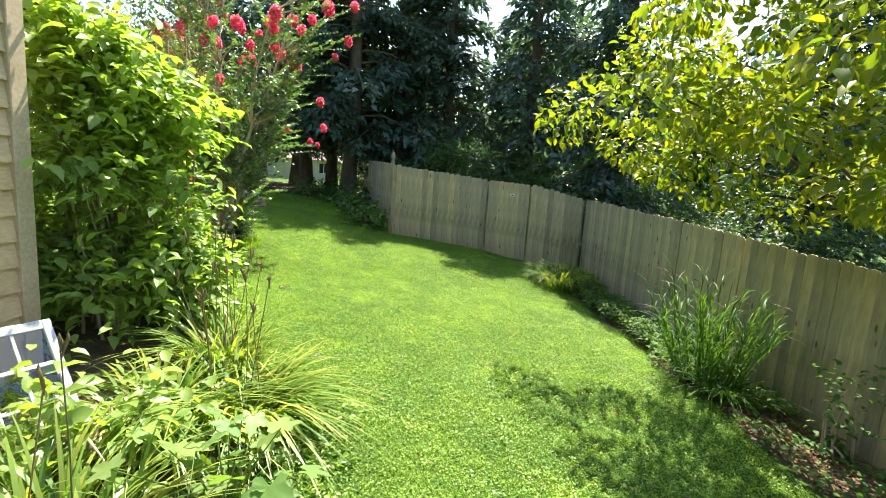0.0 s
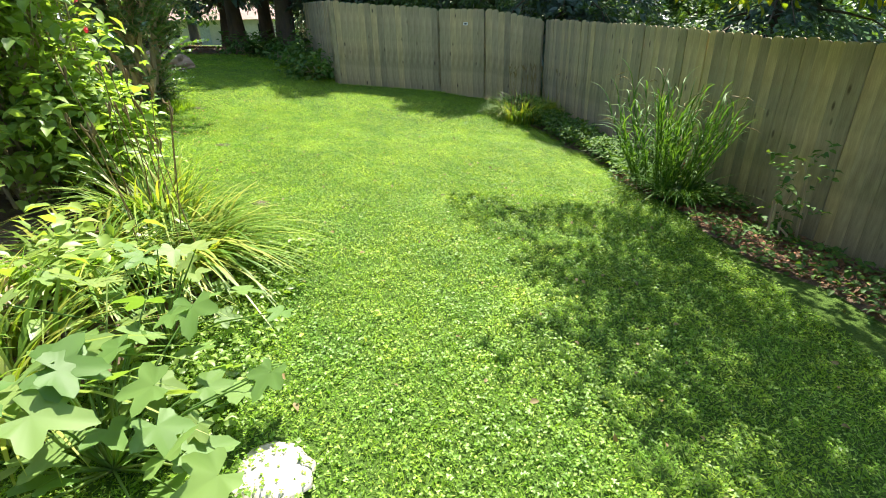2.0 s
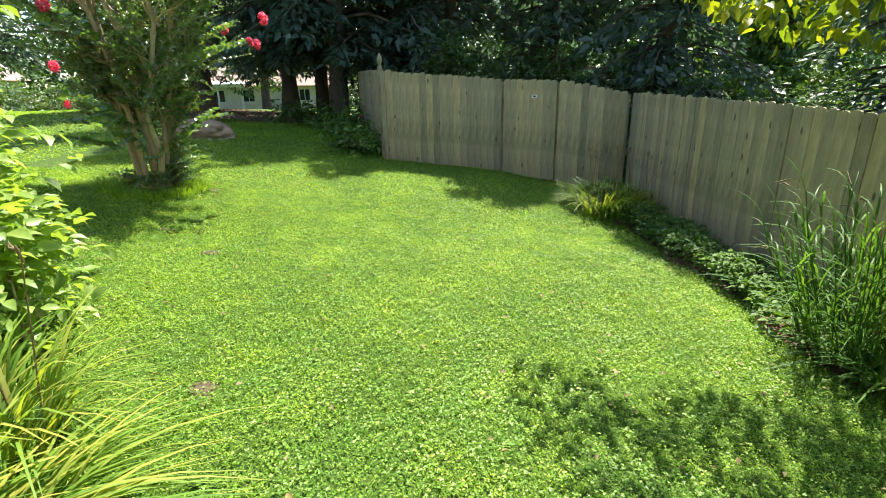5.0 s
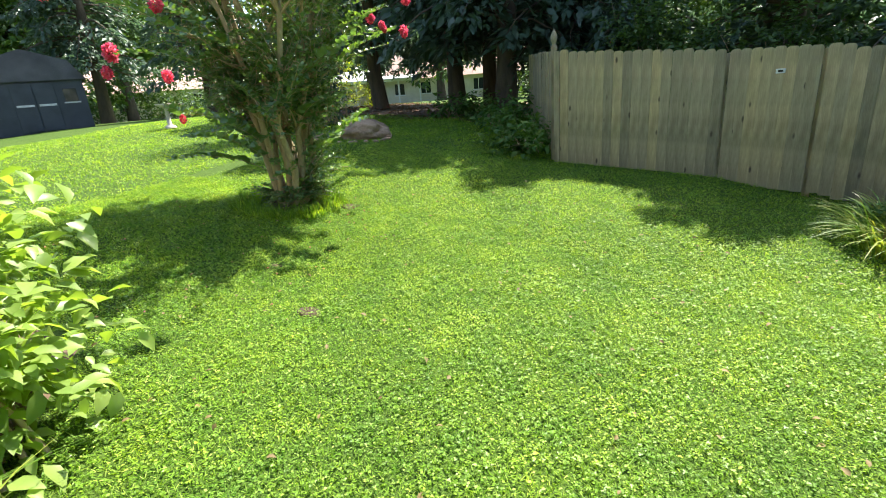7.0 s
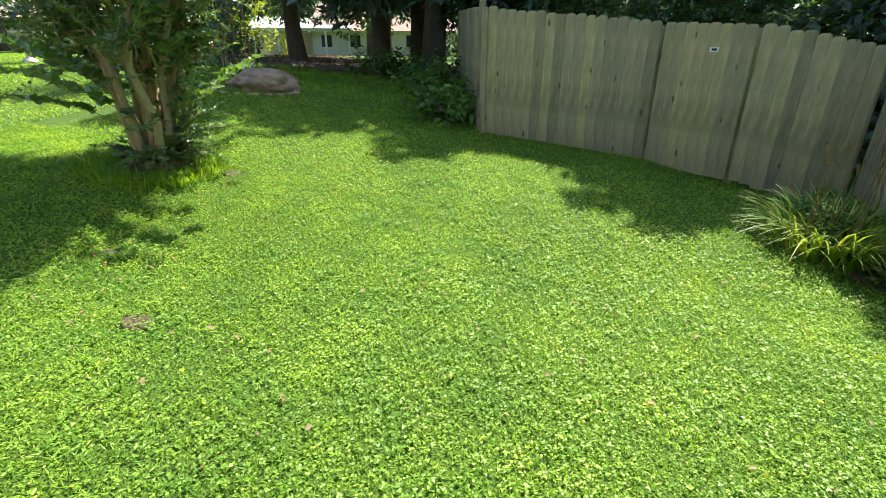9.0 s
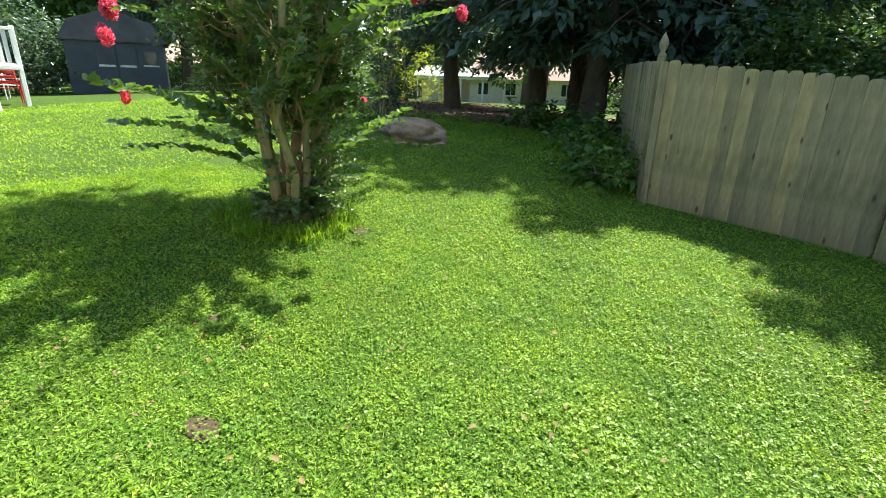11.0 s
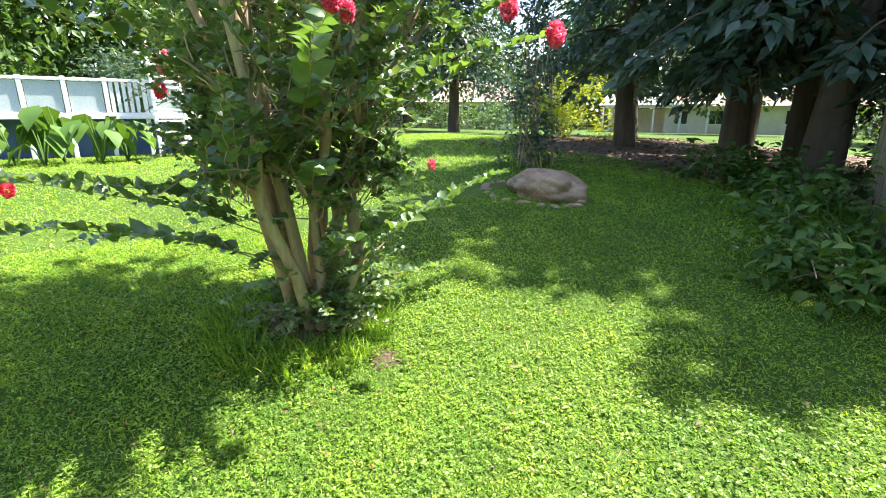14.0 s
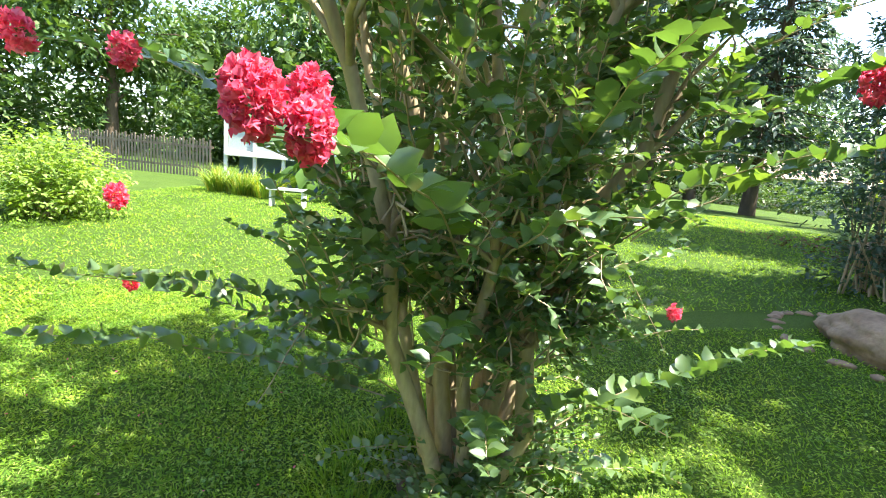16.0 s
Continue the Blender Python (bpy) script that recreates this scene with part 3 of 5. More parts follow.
def crape_myrtle():
    foot = np.array((CX, CY, CZ))
    root = empty("crape_myrtle", tuple(foot), "multi-stemmed crape myrtle with smooth tan stems and red blooms", "tree")
    stems, leaves, twigs, petals = [], [], [], []
    g = np.random.default_rng(5)
    heads = []
    k = 13
    for i in range(k):
        a = 2 * np.pi * i / k + g.normal(0, 0.15)
        r0, r1 = g.uniform(0.05, 0.16), g.uniform(0.5, 1.75)
        r1 *= 1.0 - 0.22 * max(0.0, math.cos(a - 1.35))
        p0 = foot + np.array((r0 * np.cos(a), r0 * np.sin(a), -0.05))
        top = foot + np.array((r1 * np.cos(a), r1 * np.sin(a), g.uniform(3.0, 4.6)))
        P = limb_points(p0, top, (-0.06 * np.cos(a), -0.06 * np.sin(a), 0), 8, 0.05)
        th = g.uniform(0.04, 0.062)
        stems.append(tube_arrays(P, np.linspace(th, th * 0.2, 8), 9))
        for j in range(2, 8):
            for _ in range(3):
                b = a + g.normal(0, 0.9)
                ln = g.uniform(0.3, 0.75) * (0.4 + 0.11 * j) * (1.0 - 0.45 * max(0.0, math.cos(b - 1.35)))
                e = P[j] + np.array((ln * np.cos(b), ln * np.sin(b), g.uniform(0.1, 0.55)))
                twigs.append(tube_arrays(limb_points(P[j], e, (0, 0, 0.05), 5, 0.02), np.linspace(th * 0.35, 0.004, 5), 5))
                heads.append((P[j] * 0.45 + e * 0.55, e))
    for i, (m, e) in enumerate(heads):
        for _ in range(6 if e[2] < CZ + 2.7 else 4):
            tip = e + g.normal(0, 0.24, 3) + np.array((0, 0, 0.06))
            tw, lv = sprig(tip, m + g.normal(0, 0.08, 3), (0, 0, 0.05), 11, 0.082)
            twigs.append(tw)
            leaves.append(lv)
        if e[2] > CZ + 3.1 and g.uniform() < 0.5:
            petals.append(panicle(e + (0, 0, 0.15), g.uniform(0.1, 0.16), 60))
    # leafy shoots straight from the lower stems
    for v, f in stems:
        rings = v.reshape(8, -1, 3).mean(1)
        for _ in range(3):
            q = g.uniform(0.9, 3.2)
            j = int(q)
            p = rings[j] * (1 - q + j) + rings[j + 1] * (q - j)
            away = (p - foot)[:2] / (np.linalg.norm((p - foot)[:2]) + 1e-6)
            b = math.atan2(away[1], away[0]) + g.normal(0, 1.1)
            ln = g.uniform(0.25, 0.6)
            tw, lv = sprig(p + np.array((ln * math.cos(b), ln * math.sin(b), g.uniform(0.0, 0.35))), p, (0, 0, 0.05), 10, 0.085)
            twigs.append(tw)
            leaves.append(lv)
    # leafy suckers round the foot
    for i in range(110):
        a, r = g.uniform(0, 6.28), g.uniform(0.2, 0.6)
        tip = foot + np.array((r * np.cos(a), r * np.sin(a), g.uniform(0.05, 0.27)))
        tw, lv = sprig(tip, foot + np.array((0.1 * np.cos(a), 0.1 * np.sin(a), 0)), (0, 0, 0.06), 9, 0.07)
        twigs.append(tw)
        leaves.append(lv)
    for i in range(34):
        a, r = g.uniform(-0.7, 1.9), g.uniform(0.35, 0.85)
        tip = foot + np.array((r * np.cos(a), r * np.sin(a), g.uniform(0.15, 0.75)))
        tw, lv = sprig(tip, foot + np.array((0.1 * np.cos(a), 0.1 * np.sin(a), 0.1)), (0, 0, 0.08), 11, 0.085)
        twigs.append(tw)
        leaves.append(lv)
    # long low arching shoots
    shoots = (((-4.22, 9.95, 1.40), (-4.1, 8.35, 0.75), 30), ((-3.45, 9.75, 2.46), (-4.0, 8.5, 1.75), 24), ((-3.42, 9.5, 2.72), (-3.9, 8.6, 1.95), 24),
              ((-3.7, 6.25, 1.66), (-4.25, 7.95, 1.0), 30), ((-3.62, 6.33, 1.42), (-4.2, 7.9, 0.85), 30), ((-3.9, 6.5, 1.6), (-4.3, 7.9, 1.1), 24),
              ((-2.38, 7.64, 2.2), (-3.9, 8.0, 1.75), 20), ((-3.08, 7.85, 1.62), (-4.0, 8.05, 1.3), 16), ((-3.3, 8.7, 1.35), (-4.1, 8.3, 0.9), 18),
              ((-4.1, 9.3, 0.62), (-4.2, 8.3, 0.45), 16), ((-6.2, 7.5, 2.35), (-4.6, 8.0, 1.9), 24), ((-4.0, 6.6, 2.55), (-4.2, 7.7, 2.0), 20),
              ((-4.3, 5.9, 2.6), (-4.3, 7.6, 2.1), 22), ((-3.2, 8.9, 2.3), (-4.0, 8.3, 1.6), 20), ((-4.5, 6.7, 1.15), (-4.35, 7.9, 0.8), 20),
              ((-3.3, 7.5, 1.95), (-4.0, 8.0, 1.4), 18), ((-3.35, 8.1, 1.2), (-4.05, 8.15, 0.8), 16), ((-2.9, 8.35, 2.5), (-3.9, 8.3, 1.9), 18),
              ((-2.1, 9.3, 4.5), (-3.3, 8.7, 3.5), 26), ((-2.2, 9.2, 4.95), (-3.3, 8.6, 3.9), 26), ((-2.45, 9.0, 3.95), (-3.5, 8.5, 3.0), 24), ((-2.7, 8.95, 3.1), (-3.7, 8.5, 2.5), 22),
              ((-2.6, 9.05, 4.3), (-3.5, 8.6, 3.2), 22), ((-2.5, 8.8, 5.1), (-3.5, 8.5, 4.0), 24), ((-2.9, 9.0, 3.5), (-3.7, 8.5, 2.8), 22))
    for tip, at, pairs in shoots:
        tw, lv = sprig(np.array(tip), np.array(at), (0, 0, 0.12), pairs, 0.135)
        twigs.append(tw)
        leaves.append(lv)
    blooms = (((-2.36, 7.645, 2.235), 0.055, 520), ((-2.37, 7.7, 2.21), 0.045, 420), ((-2.4, 7.69, 2.25), 0.036, 260), ((-3.05, 9.3, 2.36), 0.09, 70), ((-4.3, 9.2, 1.5), 0.06, 40), ((-6.25, 7.5, 2.37), 0.14, 60), ((-6.3, 7.42, 2.14), 0.1, 50),
              ((-3.95, 6.55, 2.52), 0.09, 60), ((-4.3, 5.85, 2.62), 0.12, 70), ((-3.95, 6.5, 1.93), 0.07, 50), ((-2.2, 7.5, 4.4), 0.16, 60), ((-2.5, 8.4, 2.58), 0.1, 50), ((-3.98, 7.45, 3.2), 0.1, 50),
              ((-3.6, 9.4, 2.6), 0.1, 60), ((-3.95, 6.55, 1.55), 0.05, 30), ((-2.3, 9.2, 4.35), 0.13, 60),
              ((-2.2, 9.2, 5.0), 0.13, 60), ((-2.5, 9.0, 3.98), 0.1, 60), ((-2.75, 8.95, 3.12), 0.12, 60), ((-2.9, 8.8, 4.6), 0.12, 60), ((-3.6, 7.4, 4.0), 0.12, 60))
    for at, size, n in blooms:
        petals.append(panicle(at, size, n))
    for v, f in stems:
        part("stem", mesh_from("stem", v - foot, f, STEM, True), STEM, root)
    for v, f in petals:
        part("bloom", mesh_from("bloom", v - foot, f, PINK), PINK, root, "crinkled red-pink flower cluster")["kind"] = "stuff"
    for nm, arr, mat in (("branchwork", twigs, STEM), ("leaves", leaves, CRAPE)):
        v, f = joined(arr)
        ob = part(nm, mesh_from(nm, v - foot, f, mat), mat, root)
        ob["kind"] = "stuff"


crape_myrtle()


# --- trees ---
def broad_tree(name, x, y, label, trunk_r, height, crown, n, leaf, mat, lean=(0, 0), low=0.3, fine=False, hang=None, limbs=9, bark=BARK):
    """A tapered trunk with limbs, and a crown of leaf clumps with gaps. crown: (centre offset, radii, clump count, clump radius)."""
    foot = np.array((x, y, gz(x, y) - 0.05))
    (ox, oy, oz), (rx, ry, rz), k, cr = crown
    c0 = foot + np.array((ox, oy, oz))
    d = randdir(k)
    cl = c0 + d * np.array((rx, ry, rz)) * RNG.uniform(0.35, 1.0, (k, 1))
    if hang is not None:
        cl = cl[hang(cl)]
    rad = cr * RNG.uniform(0.6, 1.25, len(cl))
    top = foot + np.array((lean[0], lean[1], height * 0.85))
    P = limb_points(foot, top, (RNG.normal(0, 0.1), RNG.normal(0, 0.1), 0), 9, 0.04)
    rr = trunk_r * np.array((1.45, 1.08, 1.0, 0.92, 0.8, 0.66, 0.5, 0.34, 0.15))
    tr = [tube_arrays(P, rr, 12)]
    order = RNG.permutation(len(cl))[: limbs * 3]
    for i in order:
        j = int(np.clip(np.searchsorted(P[:, 2], cl[i, 2] - 0.8 * np.linalg.norm(cl[i, :2] - foot[:2]) * 0.5), 2, 7))
        tr.append(tube_arrays(limb_points(P[j], cl[i], (0, 0, 0.12 * height * 0.1), 6, 0.05), np.linspace(rr[j] * 0.42, 0.012, 6), 6))
    pts, dd = clump_points(cl, rad, n)
    if hang is not None:
        k2 = hang(pts)
        pts, dd = pts[k2], dd[k2]
    dr = unit(dd + randdir(len(pts)) * 0.9 + np.array((0, 0, -0.35)))
    L = leaf * RNG.uniform(0.6, 1.3, len(pts))
    up = np.array((0, 0, 1.0)) + RNG.normal(0, 0.5, pts.shape)
    return plant(name, tuple(foot), label, "tree", [("trunk", joined(tr), bark, 1), ("crown", leaf_arrays(pts, dr, up, L, L * 0.55, 0.15, fine), mat)])


# dogwood behind the fence: it leans over, with its lower boughs on the near side only
def dogwood_edge(p):
    x, y, z = p[:, 0], p[:, 1], p[:, 2]
    line = 6.9 - 1.2 * np.clip(2.4 - z, 0, 2) - 0.75 * np.clip(x - 2.4, 0, 2.4)
    return (x > 1.15) & (y < line) & (z > 1.55 + 0.5 * np.clip(3.2 - x, 0, 3)) & (z < 2.9 + 1.0 * (x - 1.1)) & ~((x > 4.2) & (x < 5.7) & (y > 3.4) & (z > 2.5))


broad_tree("dogwood", 6.3, 4.6, "dogwood with yellowing green leaves leaning over the fence", 0.11, 4.2, ((-1.8, -0.3, 3.7), (3.8, 3.4, 2.0), 210, 0.48), 19500, 0.11, DOGWOOD, (-0.6, 0.2), fine=True, hang=dogwood_edge)



def evergreen(x, y, r, h, low):
    """A conifer: a straight trunk, whorls of drooping boughs, and flat sprays of needles hanging along each bough."""
    foot = np.array((x, y, gz(x, y) - 0.05))
    P = limb_points(foot, foot + np.array((0, 0, h)), (RNG.normal(0, 0.1), RNG.normal(0, 0.1), 0), 9, 0.03)
    wood = [tube_arrays(P, r * np.array((1.4, 1.05, 0.95, 0.85, 0.74, 0.6, 0.45, 0.28, 0.05)), 12)]
    at, dr, up = [], [], []
    for z in np.arange(low, h - 0.3, 0.42):
        q = (z - low) / (h - low)
        for k in range(5):
            a = RNG.uniform(0, 6.28)
            reach = (2.9 * (1 - q) ** 0.6 + 0.2) * RNG.uniform(0.55, 1.1)
            flat = np.array((math.cos(a), math.sin(a), 0))
            p0 = foot + np.array((0, 0, z + RNG.uniform(-0.2, 0.2)))
            B = limb_points(p0, p0 + flat * reach + np.array((0, 0, -0.32 * reach + 0.5 * q)), (0, 0, 0.16 * reach), 7, 0.03)
            wood.append(tube_arrays(B, np.linspace(0.035 + 0.02 * (1 - q), 0.006, 7), 5))
            n = int(46 * reach)
            t = RNG.uniform(0.12, 1, n) ** 0.8
            seg = np.linspace(0, 1, 7)
            C = np.stack([np.interp(t, seg, B[:, i]) for i in range(3)], 1)
            side = np.array((-flat[1], flat[0], 0))
            w = RNG.uniform(-1, 1, (n, 1)) * (0.18 + 0.55 * np.sin(np.pi * np.clip(t, 0.1, 0.95)))[:, None] * reach * 0.36
            at.append(C + side * w + np.array((0, 0, 1.0)) * (-0.45 * np.abs(w) + RNG.normal(-0.06, 0.07, (n, 1))))
            dr.append(flat * 0.7 + side * np.sign(w) * 0.6 + np.array((0, 0, -0.5)) + RNG.normal(0, 0.35, (n, 3)))
            up.append(np.array((0, 0, 1.0)) + RNG.normal(0, 0.4, (n, 3)))
    at, dr, up = np.concatenate(at), np.concatenate(dr), np.concatenate(up)
    L = 0.29 * RNG.uniform(0.6, 1.3, len(at))
    return plant("evergreen_tree", tuple(foot), "tall dark evergreen with drooping boughs and a bare lower trunk", "tree", [("trunk", joined(wood), BARK, 1), ("crown", leaf_arrays(at, dr, up, L, L * 0.44, 0.15), DARK)])


ev_a = evergreen(-5.85, 17.3, 0.22, 11.0, 2.3)
ev_b = evergreen(-9.6, 18.9, 0.22, 11.6, 2.4)
ev_c = evergreen(2.3, 16.6, 0.2, 12.2, 0.9)
for i, ((x, y), s, turn) in enumerate((((-4.0, 16.2), 1.1, 250), ((-5.35, 18.9), 0.95, 70), ((-2.4, 17.6), 1.12, 150), ((-8.4, 23.0), 1.05, 200), ((-13.5, 24.5), 1.0, 20), ((-19.0, 19.5), 0.95, 120), ((-24.5, 18.0), 1.1, 310))):
    copy_thing(ev_b if i % 2 else ev_a, pose(x, y, gz(x, y) - 0.05, 0, 0, turn) @ Matrix.Scale(s, 4))
for i, ((x, y), s, turn) in enumerate((((-0.6, 17.2), 1.0, 60), ((4.7, 14.4), 1.0, 130), ((9.2, 12.6), 1.0, 220), ((14.0, 4.0), 1.0, 10), ((11.5, 8.0), 1.05, 100))):
    copy_thing(ev_c, pose(x, y, gz(x, y) - 0.05, 0, 0, turn) @ Matrix.Scale(s, 4))
# a narrow dark shrub behind the boulder
twiggy_bush("dark_shrub", -7.75, 13.6, "slim dark leafy shrub behind the boulder", [(-7.75 + RNG.normal(0, 0.25), 13.6 + RNG.normal(0, 0.25), gz(-7.75, 13.6) + h) for h in np.linspace(0.3, 6.0, 26)], np.full(26, 0.42), 8000, 0.1, DARK, fine=False)
twiggy_bush("golden_shrub", -12.5, 19.5, "bright yellow-green shrub in the sun", [(-12.5 + RNG.normal(0, 0.4), 19.5 + RNG.normal(0, 0.4), gz(-12.5, 19.5) + h) for h in np.linspace(0.4, 1.8, 10)], np.full(10, 0.5), 5000, 0.11, GOLDEN, fine=False)

# woods all round, far off
far_a = broad_tree("woodland_tree", -34, 20, "leafy woodland tree far behind the yard", 0.3, 12, ((0, 0, 6.5), (4.2, 4.2, 5.2), 110, 1.2), 6500, 0.42, WOODS)
far_b = broad_tree("woodland_tree", -20, 46, "leafy woodland tree far behind the yard", 0.35, 14, ((0, 0, 7.5), (4.8, 4.6, 6.0), 120, 1.3), 6500, 0.48, WOODS)
for i in range(26):
    a = radians(-40 + i * 10.8)
    d = 30 + 14 * ((i * 0.618) % 1)
    x, y = -4 - d * math.sin(a) * 1.0, 6 + d * math.cos(a)
    if -46 < x < -8 and 28 < y < 62:
        continue
    copy_thing(far_a if i % 2 else far_b, pose(x, y, gz(x, y) - 0.05, 0, 0, i * 67) @ Matrix.Scale(0.85 + 0.5 * ((i * 0.37) % 1), 4))
for i in range(11):
    a = radians(-45 + i * 16)
    x, y = -6 - 66 * math.sin(a), 6 + 66 * math.cos(a)
    copy_thing(far_b if i % 2 else far_a, pose(x, y, gz(x, y) - 0.05, 0, 0, i * 41) @ Matrix.Scale(1.5, 4))

# --- the boulder and its small stones ---
def stone_mesh(name, sx, sy, sz, seed, sub=4, rough=0.22):
    bm = bmesh.new()
    bmesh.ops.create_icosphere(bm, subdivisions=sub, radius=1)
    off = Vector((seed * 3.1, seed * 1.7, 0))
    for v in bm.verts:
        k = 1 + rough * 1.5 * noise.noise(v.co * 1.3 + off) + 0.09 * noise.noise(v.co * 4 + off) + 0.03 * noise.noise(v.co * 11 + off)
        z = v.co.z
        v.co = Vector((v.co.x * sx, v.co.y * sy, z * sz)) * k
        v.co.z = max(v.co.z, -sz * 0.55)
    return bm


def stone(name, x, y, size, label, seed, mat=ROCK, sub=2, sink=0.5, turn=0):
    ob = part(name, stone_mesh(name, *size, seed, sub), mat, None, "", True)
    ob.matrix_basis = pose(x, y, gz(x, y) + size[2] * (0.55 - 0.25), 0, 0, turn)
    return tagged(ob, label, "stone" if name != "boulder" else "boulder", "" if name == "boulder" else "stones round the boulder")


stone("boulder", -5.95, 12.2, (0.62, 0.38, 0.27), "large rounded tan boulder lying on the lawn", 9, sub=5, turn=12)
for i in range(15):
    a = radians(150 + i * 16)
    stone("edging_stone", -6.15 + 0.92 * math.cos(a) + 0.05 * math.sin(i * 7), 12.1 + 0.55 * math.sin(a) + 0.04 * math.cos(i * 5), (0.085 + 0.035 * math.sin(i * 3), 0.06 + 0.015 * math.sin(i * 5), 0.035), "small tan flat stone beside the boulder", i + 2, ROCK, turn=i * 47)
stone("stepping_stone", -0.12, 0.86, (0.17, 0.14, 0.035), "pale flat stepping stone in the grass", 31, PALE_STONE, sub=3)

# --- understory behind the fence and under the trees ---
for i, (x, y, h, r) in enumerate(((-0.2, 14.6, 2.6, 1.0), (1.9, 14.4, 2.4, 1.0), (4.2, 13.6, 2.3, 1.0), (6.3, 12.0, 2.2, 1.1), (7.4, 9.6, 1.9, 1.0), (8.4, 7.2, 1.5, 1.0))):
    cs = [(x + RNG.normal(0, r * 0.7), y + RNG.normal(0, 0.5), gz(x, y) + RNG.uniform(0.5, h)) for _ in range(22)]
    twiggy_bush("understory_shrub", x, y, "dark leafy shrub behind the wooden fence", cs, np.full(22, 0.55), 4500, 0.12, WOODS, fine=False)
for x, y, h in ((-3.0, 20.6, 4.0), (-1.2, 18.8, 4.0), (-4.6, 22.0, 4.0), (-2.2, 17.2, 2.6)):
    cs = [(x + RNG.normal(0, 0.8), y + RNG.normal(0, 0.6), gz(x, y) + RNG.uniform(0.3, h)) for _ in range(26)]
    twiggy_bush("understory_shrub", x, y, "dark leafy shrub under the evergreens", cs, np.full(26, 0.6), 4500, 0.15, DARK, fine=False)
for x, y, h in ((-36, 29, 1.9), (-33, 32, 1.9), (-38, 25.5, 1.9), (-30, 35, 1.9), (-39.5, 22, 1.9)):
    cs = [(x + RNG.normal(0, 1.5), y + RNG.normal(0, 1.5), gz(x, y) + RNG.uniform(0.2, h)) for _ in range(24)]
    twiggy_bush("hedge_shrub", x, y, "low dark hedge shrub before a far house", cs, np.full(24, 0.8), 2500, 0.26, WOODS, fine=False)
for x, y, h in ((-3.3, 13.6, 0.55), (-2.75, 12.9, 0.5), (-3.9, 14.8, 0.6), (-4.6, 15.6, 0.5), (-3.3, 14.4, 0.8), (-2.3, 12.2, 0.35), (-5.2, 15.4, 0.5)):
    cs = [(x + RNG.normal(0, 0.3), y + RNG.normal(0, 0.3), gz(x, y) + RNG.uniform(0.05, h * 0.55)) for _ in range(12)]
    twiggy_bush("shade_plant", x, y, "low dark green leafy plant in the shade of trees", cs, np.full(12, 0.22), 380, 0.15, COVER)
strap_clump("iris_clump", -2.25, 12.55, "clump of long arching strap leaves beside the fence corner", 150, 0.75, 0.3, 0.022, REED)
strap_clump("iris_clump", -2.75, 13.4, "clump of long arching strap leaves in tree shade", 130, 0.7, 0.3, 0.022, REED)

# --- plants along the fence ---
strap_clump("daylily_clump", 2.4, 9.55, "fine-leaved yellow-green daylily clump by the fence", 420, 0.72, 0.42, 0.02, LILY, (0.4, 1.1), stalks=14)
strap_clump("daylily_clump", 3.0, 10.1, "fine-leaved green daylily clump by the fence", 280, 0.7, 0.35, 0.018, LILY, (0.4, 1.1), stalks=6)

def reed_clump(x, y, label, stems, height, spread):
    """A tall grass: upright canes, arching leaves in turn up each cane, thin nodding seed heads."""
    canes, base, lean, H, W = [], [], [], [], []
    heads = []
    for _ in range(stems):
        a, r = RNG.uniform(0, 6.28), spread * math.sqrt(RNG.uniform(0, 1))
        out = np.array((math.cos(a), math.sin(a), 0))
        p0 = np.array((x, y, 0)) + out * r
        p0[2] = gz(p0[0], p0[1])
        h = height * RNG.uniform(0.55, 1.1)
        P = limb_points(p0, p0 + out * r * 1.5 + np.array((RNG.normal(0, 0.06), RNG.normal(0, 0.06), h)), (0, 0, 0), 5, 0.012)
        canes.append(tube_arrays(P, np.linspace(0.006, 0.003, 5), 5))
        for q in np.arange(0.08, 0.98, 0.085):
            b = a + RNG.normal(0, 1.2)
            base.append([np.interp(q, np.linspace(0, 1, 5), P[:, i]) for i in range(3)])
            lean.append((math.cos(b), math.sin(b)))
            H.append(RNG.uniform(0.25, 0.5))
            W.append(RNG.uniform(0.011, 0.02))
        if RNG.uniform() < 0.3:
            tip = P[-1] + out * RNG.uniform(0.1, 0.3) + np.array((0, 0, RNG.uniform(0.05, 0.2)))
            heads.append(tube_arrays([P[-1], (P[-1] + tip) / 2 + (0, 0, 0.06), tip, tip + out * 0.07 - (0, 0, 0.03)], (0.0025, 0.002, 0.006, 0.002), 5))
    n = len(base)
    pieces = [("stalk", joined(canes), REED), ("leaves", blades_arrays(np.array(base), np.array(lean), np.array(H), np.array(W), RNG.uniform(0.35, 1.2, n), 5), REED), ("stalk", joined(heads), STRAW)]
    plant("tall_grass_clump", (x, y, gz(x, y)), label, "plant", pieces)


reed_clump(3.42, 5.25, "tall leafy grass clump with thin nodding seed heads", 75, 1.25, 0.3)
strap_clump("daylily_clump", 3.45, 4.85, "arching strap leaves at the foot of tall grass", 110, 0.7, 0.22, 0.02, REED, (0.6, 1.3))
strap_clump("hosta", 3.42, 6.55, "variegated hosta with cream-edged drooping leaves", 70, 0.5, 0.18, 0.06, COVER, (0.5, 0.95))


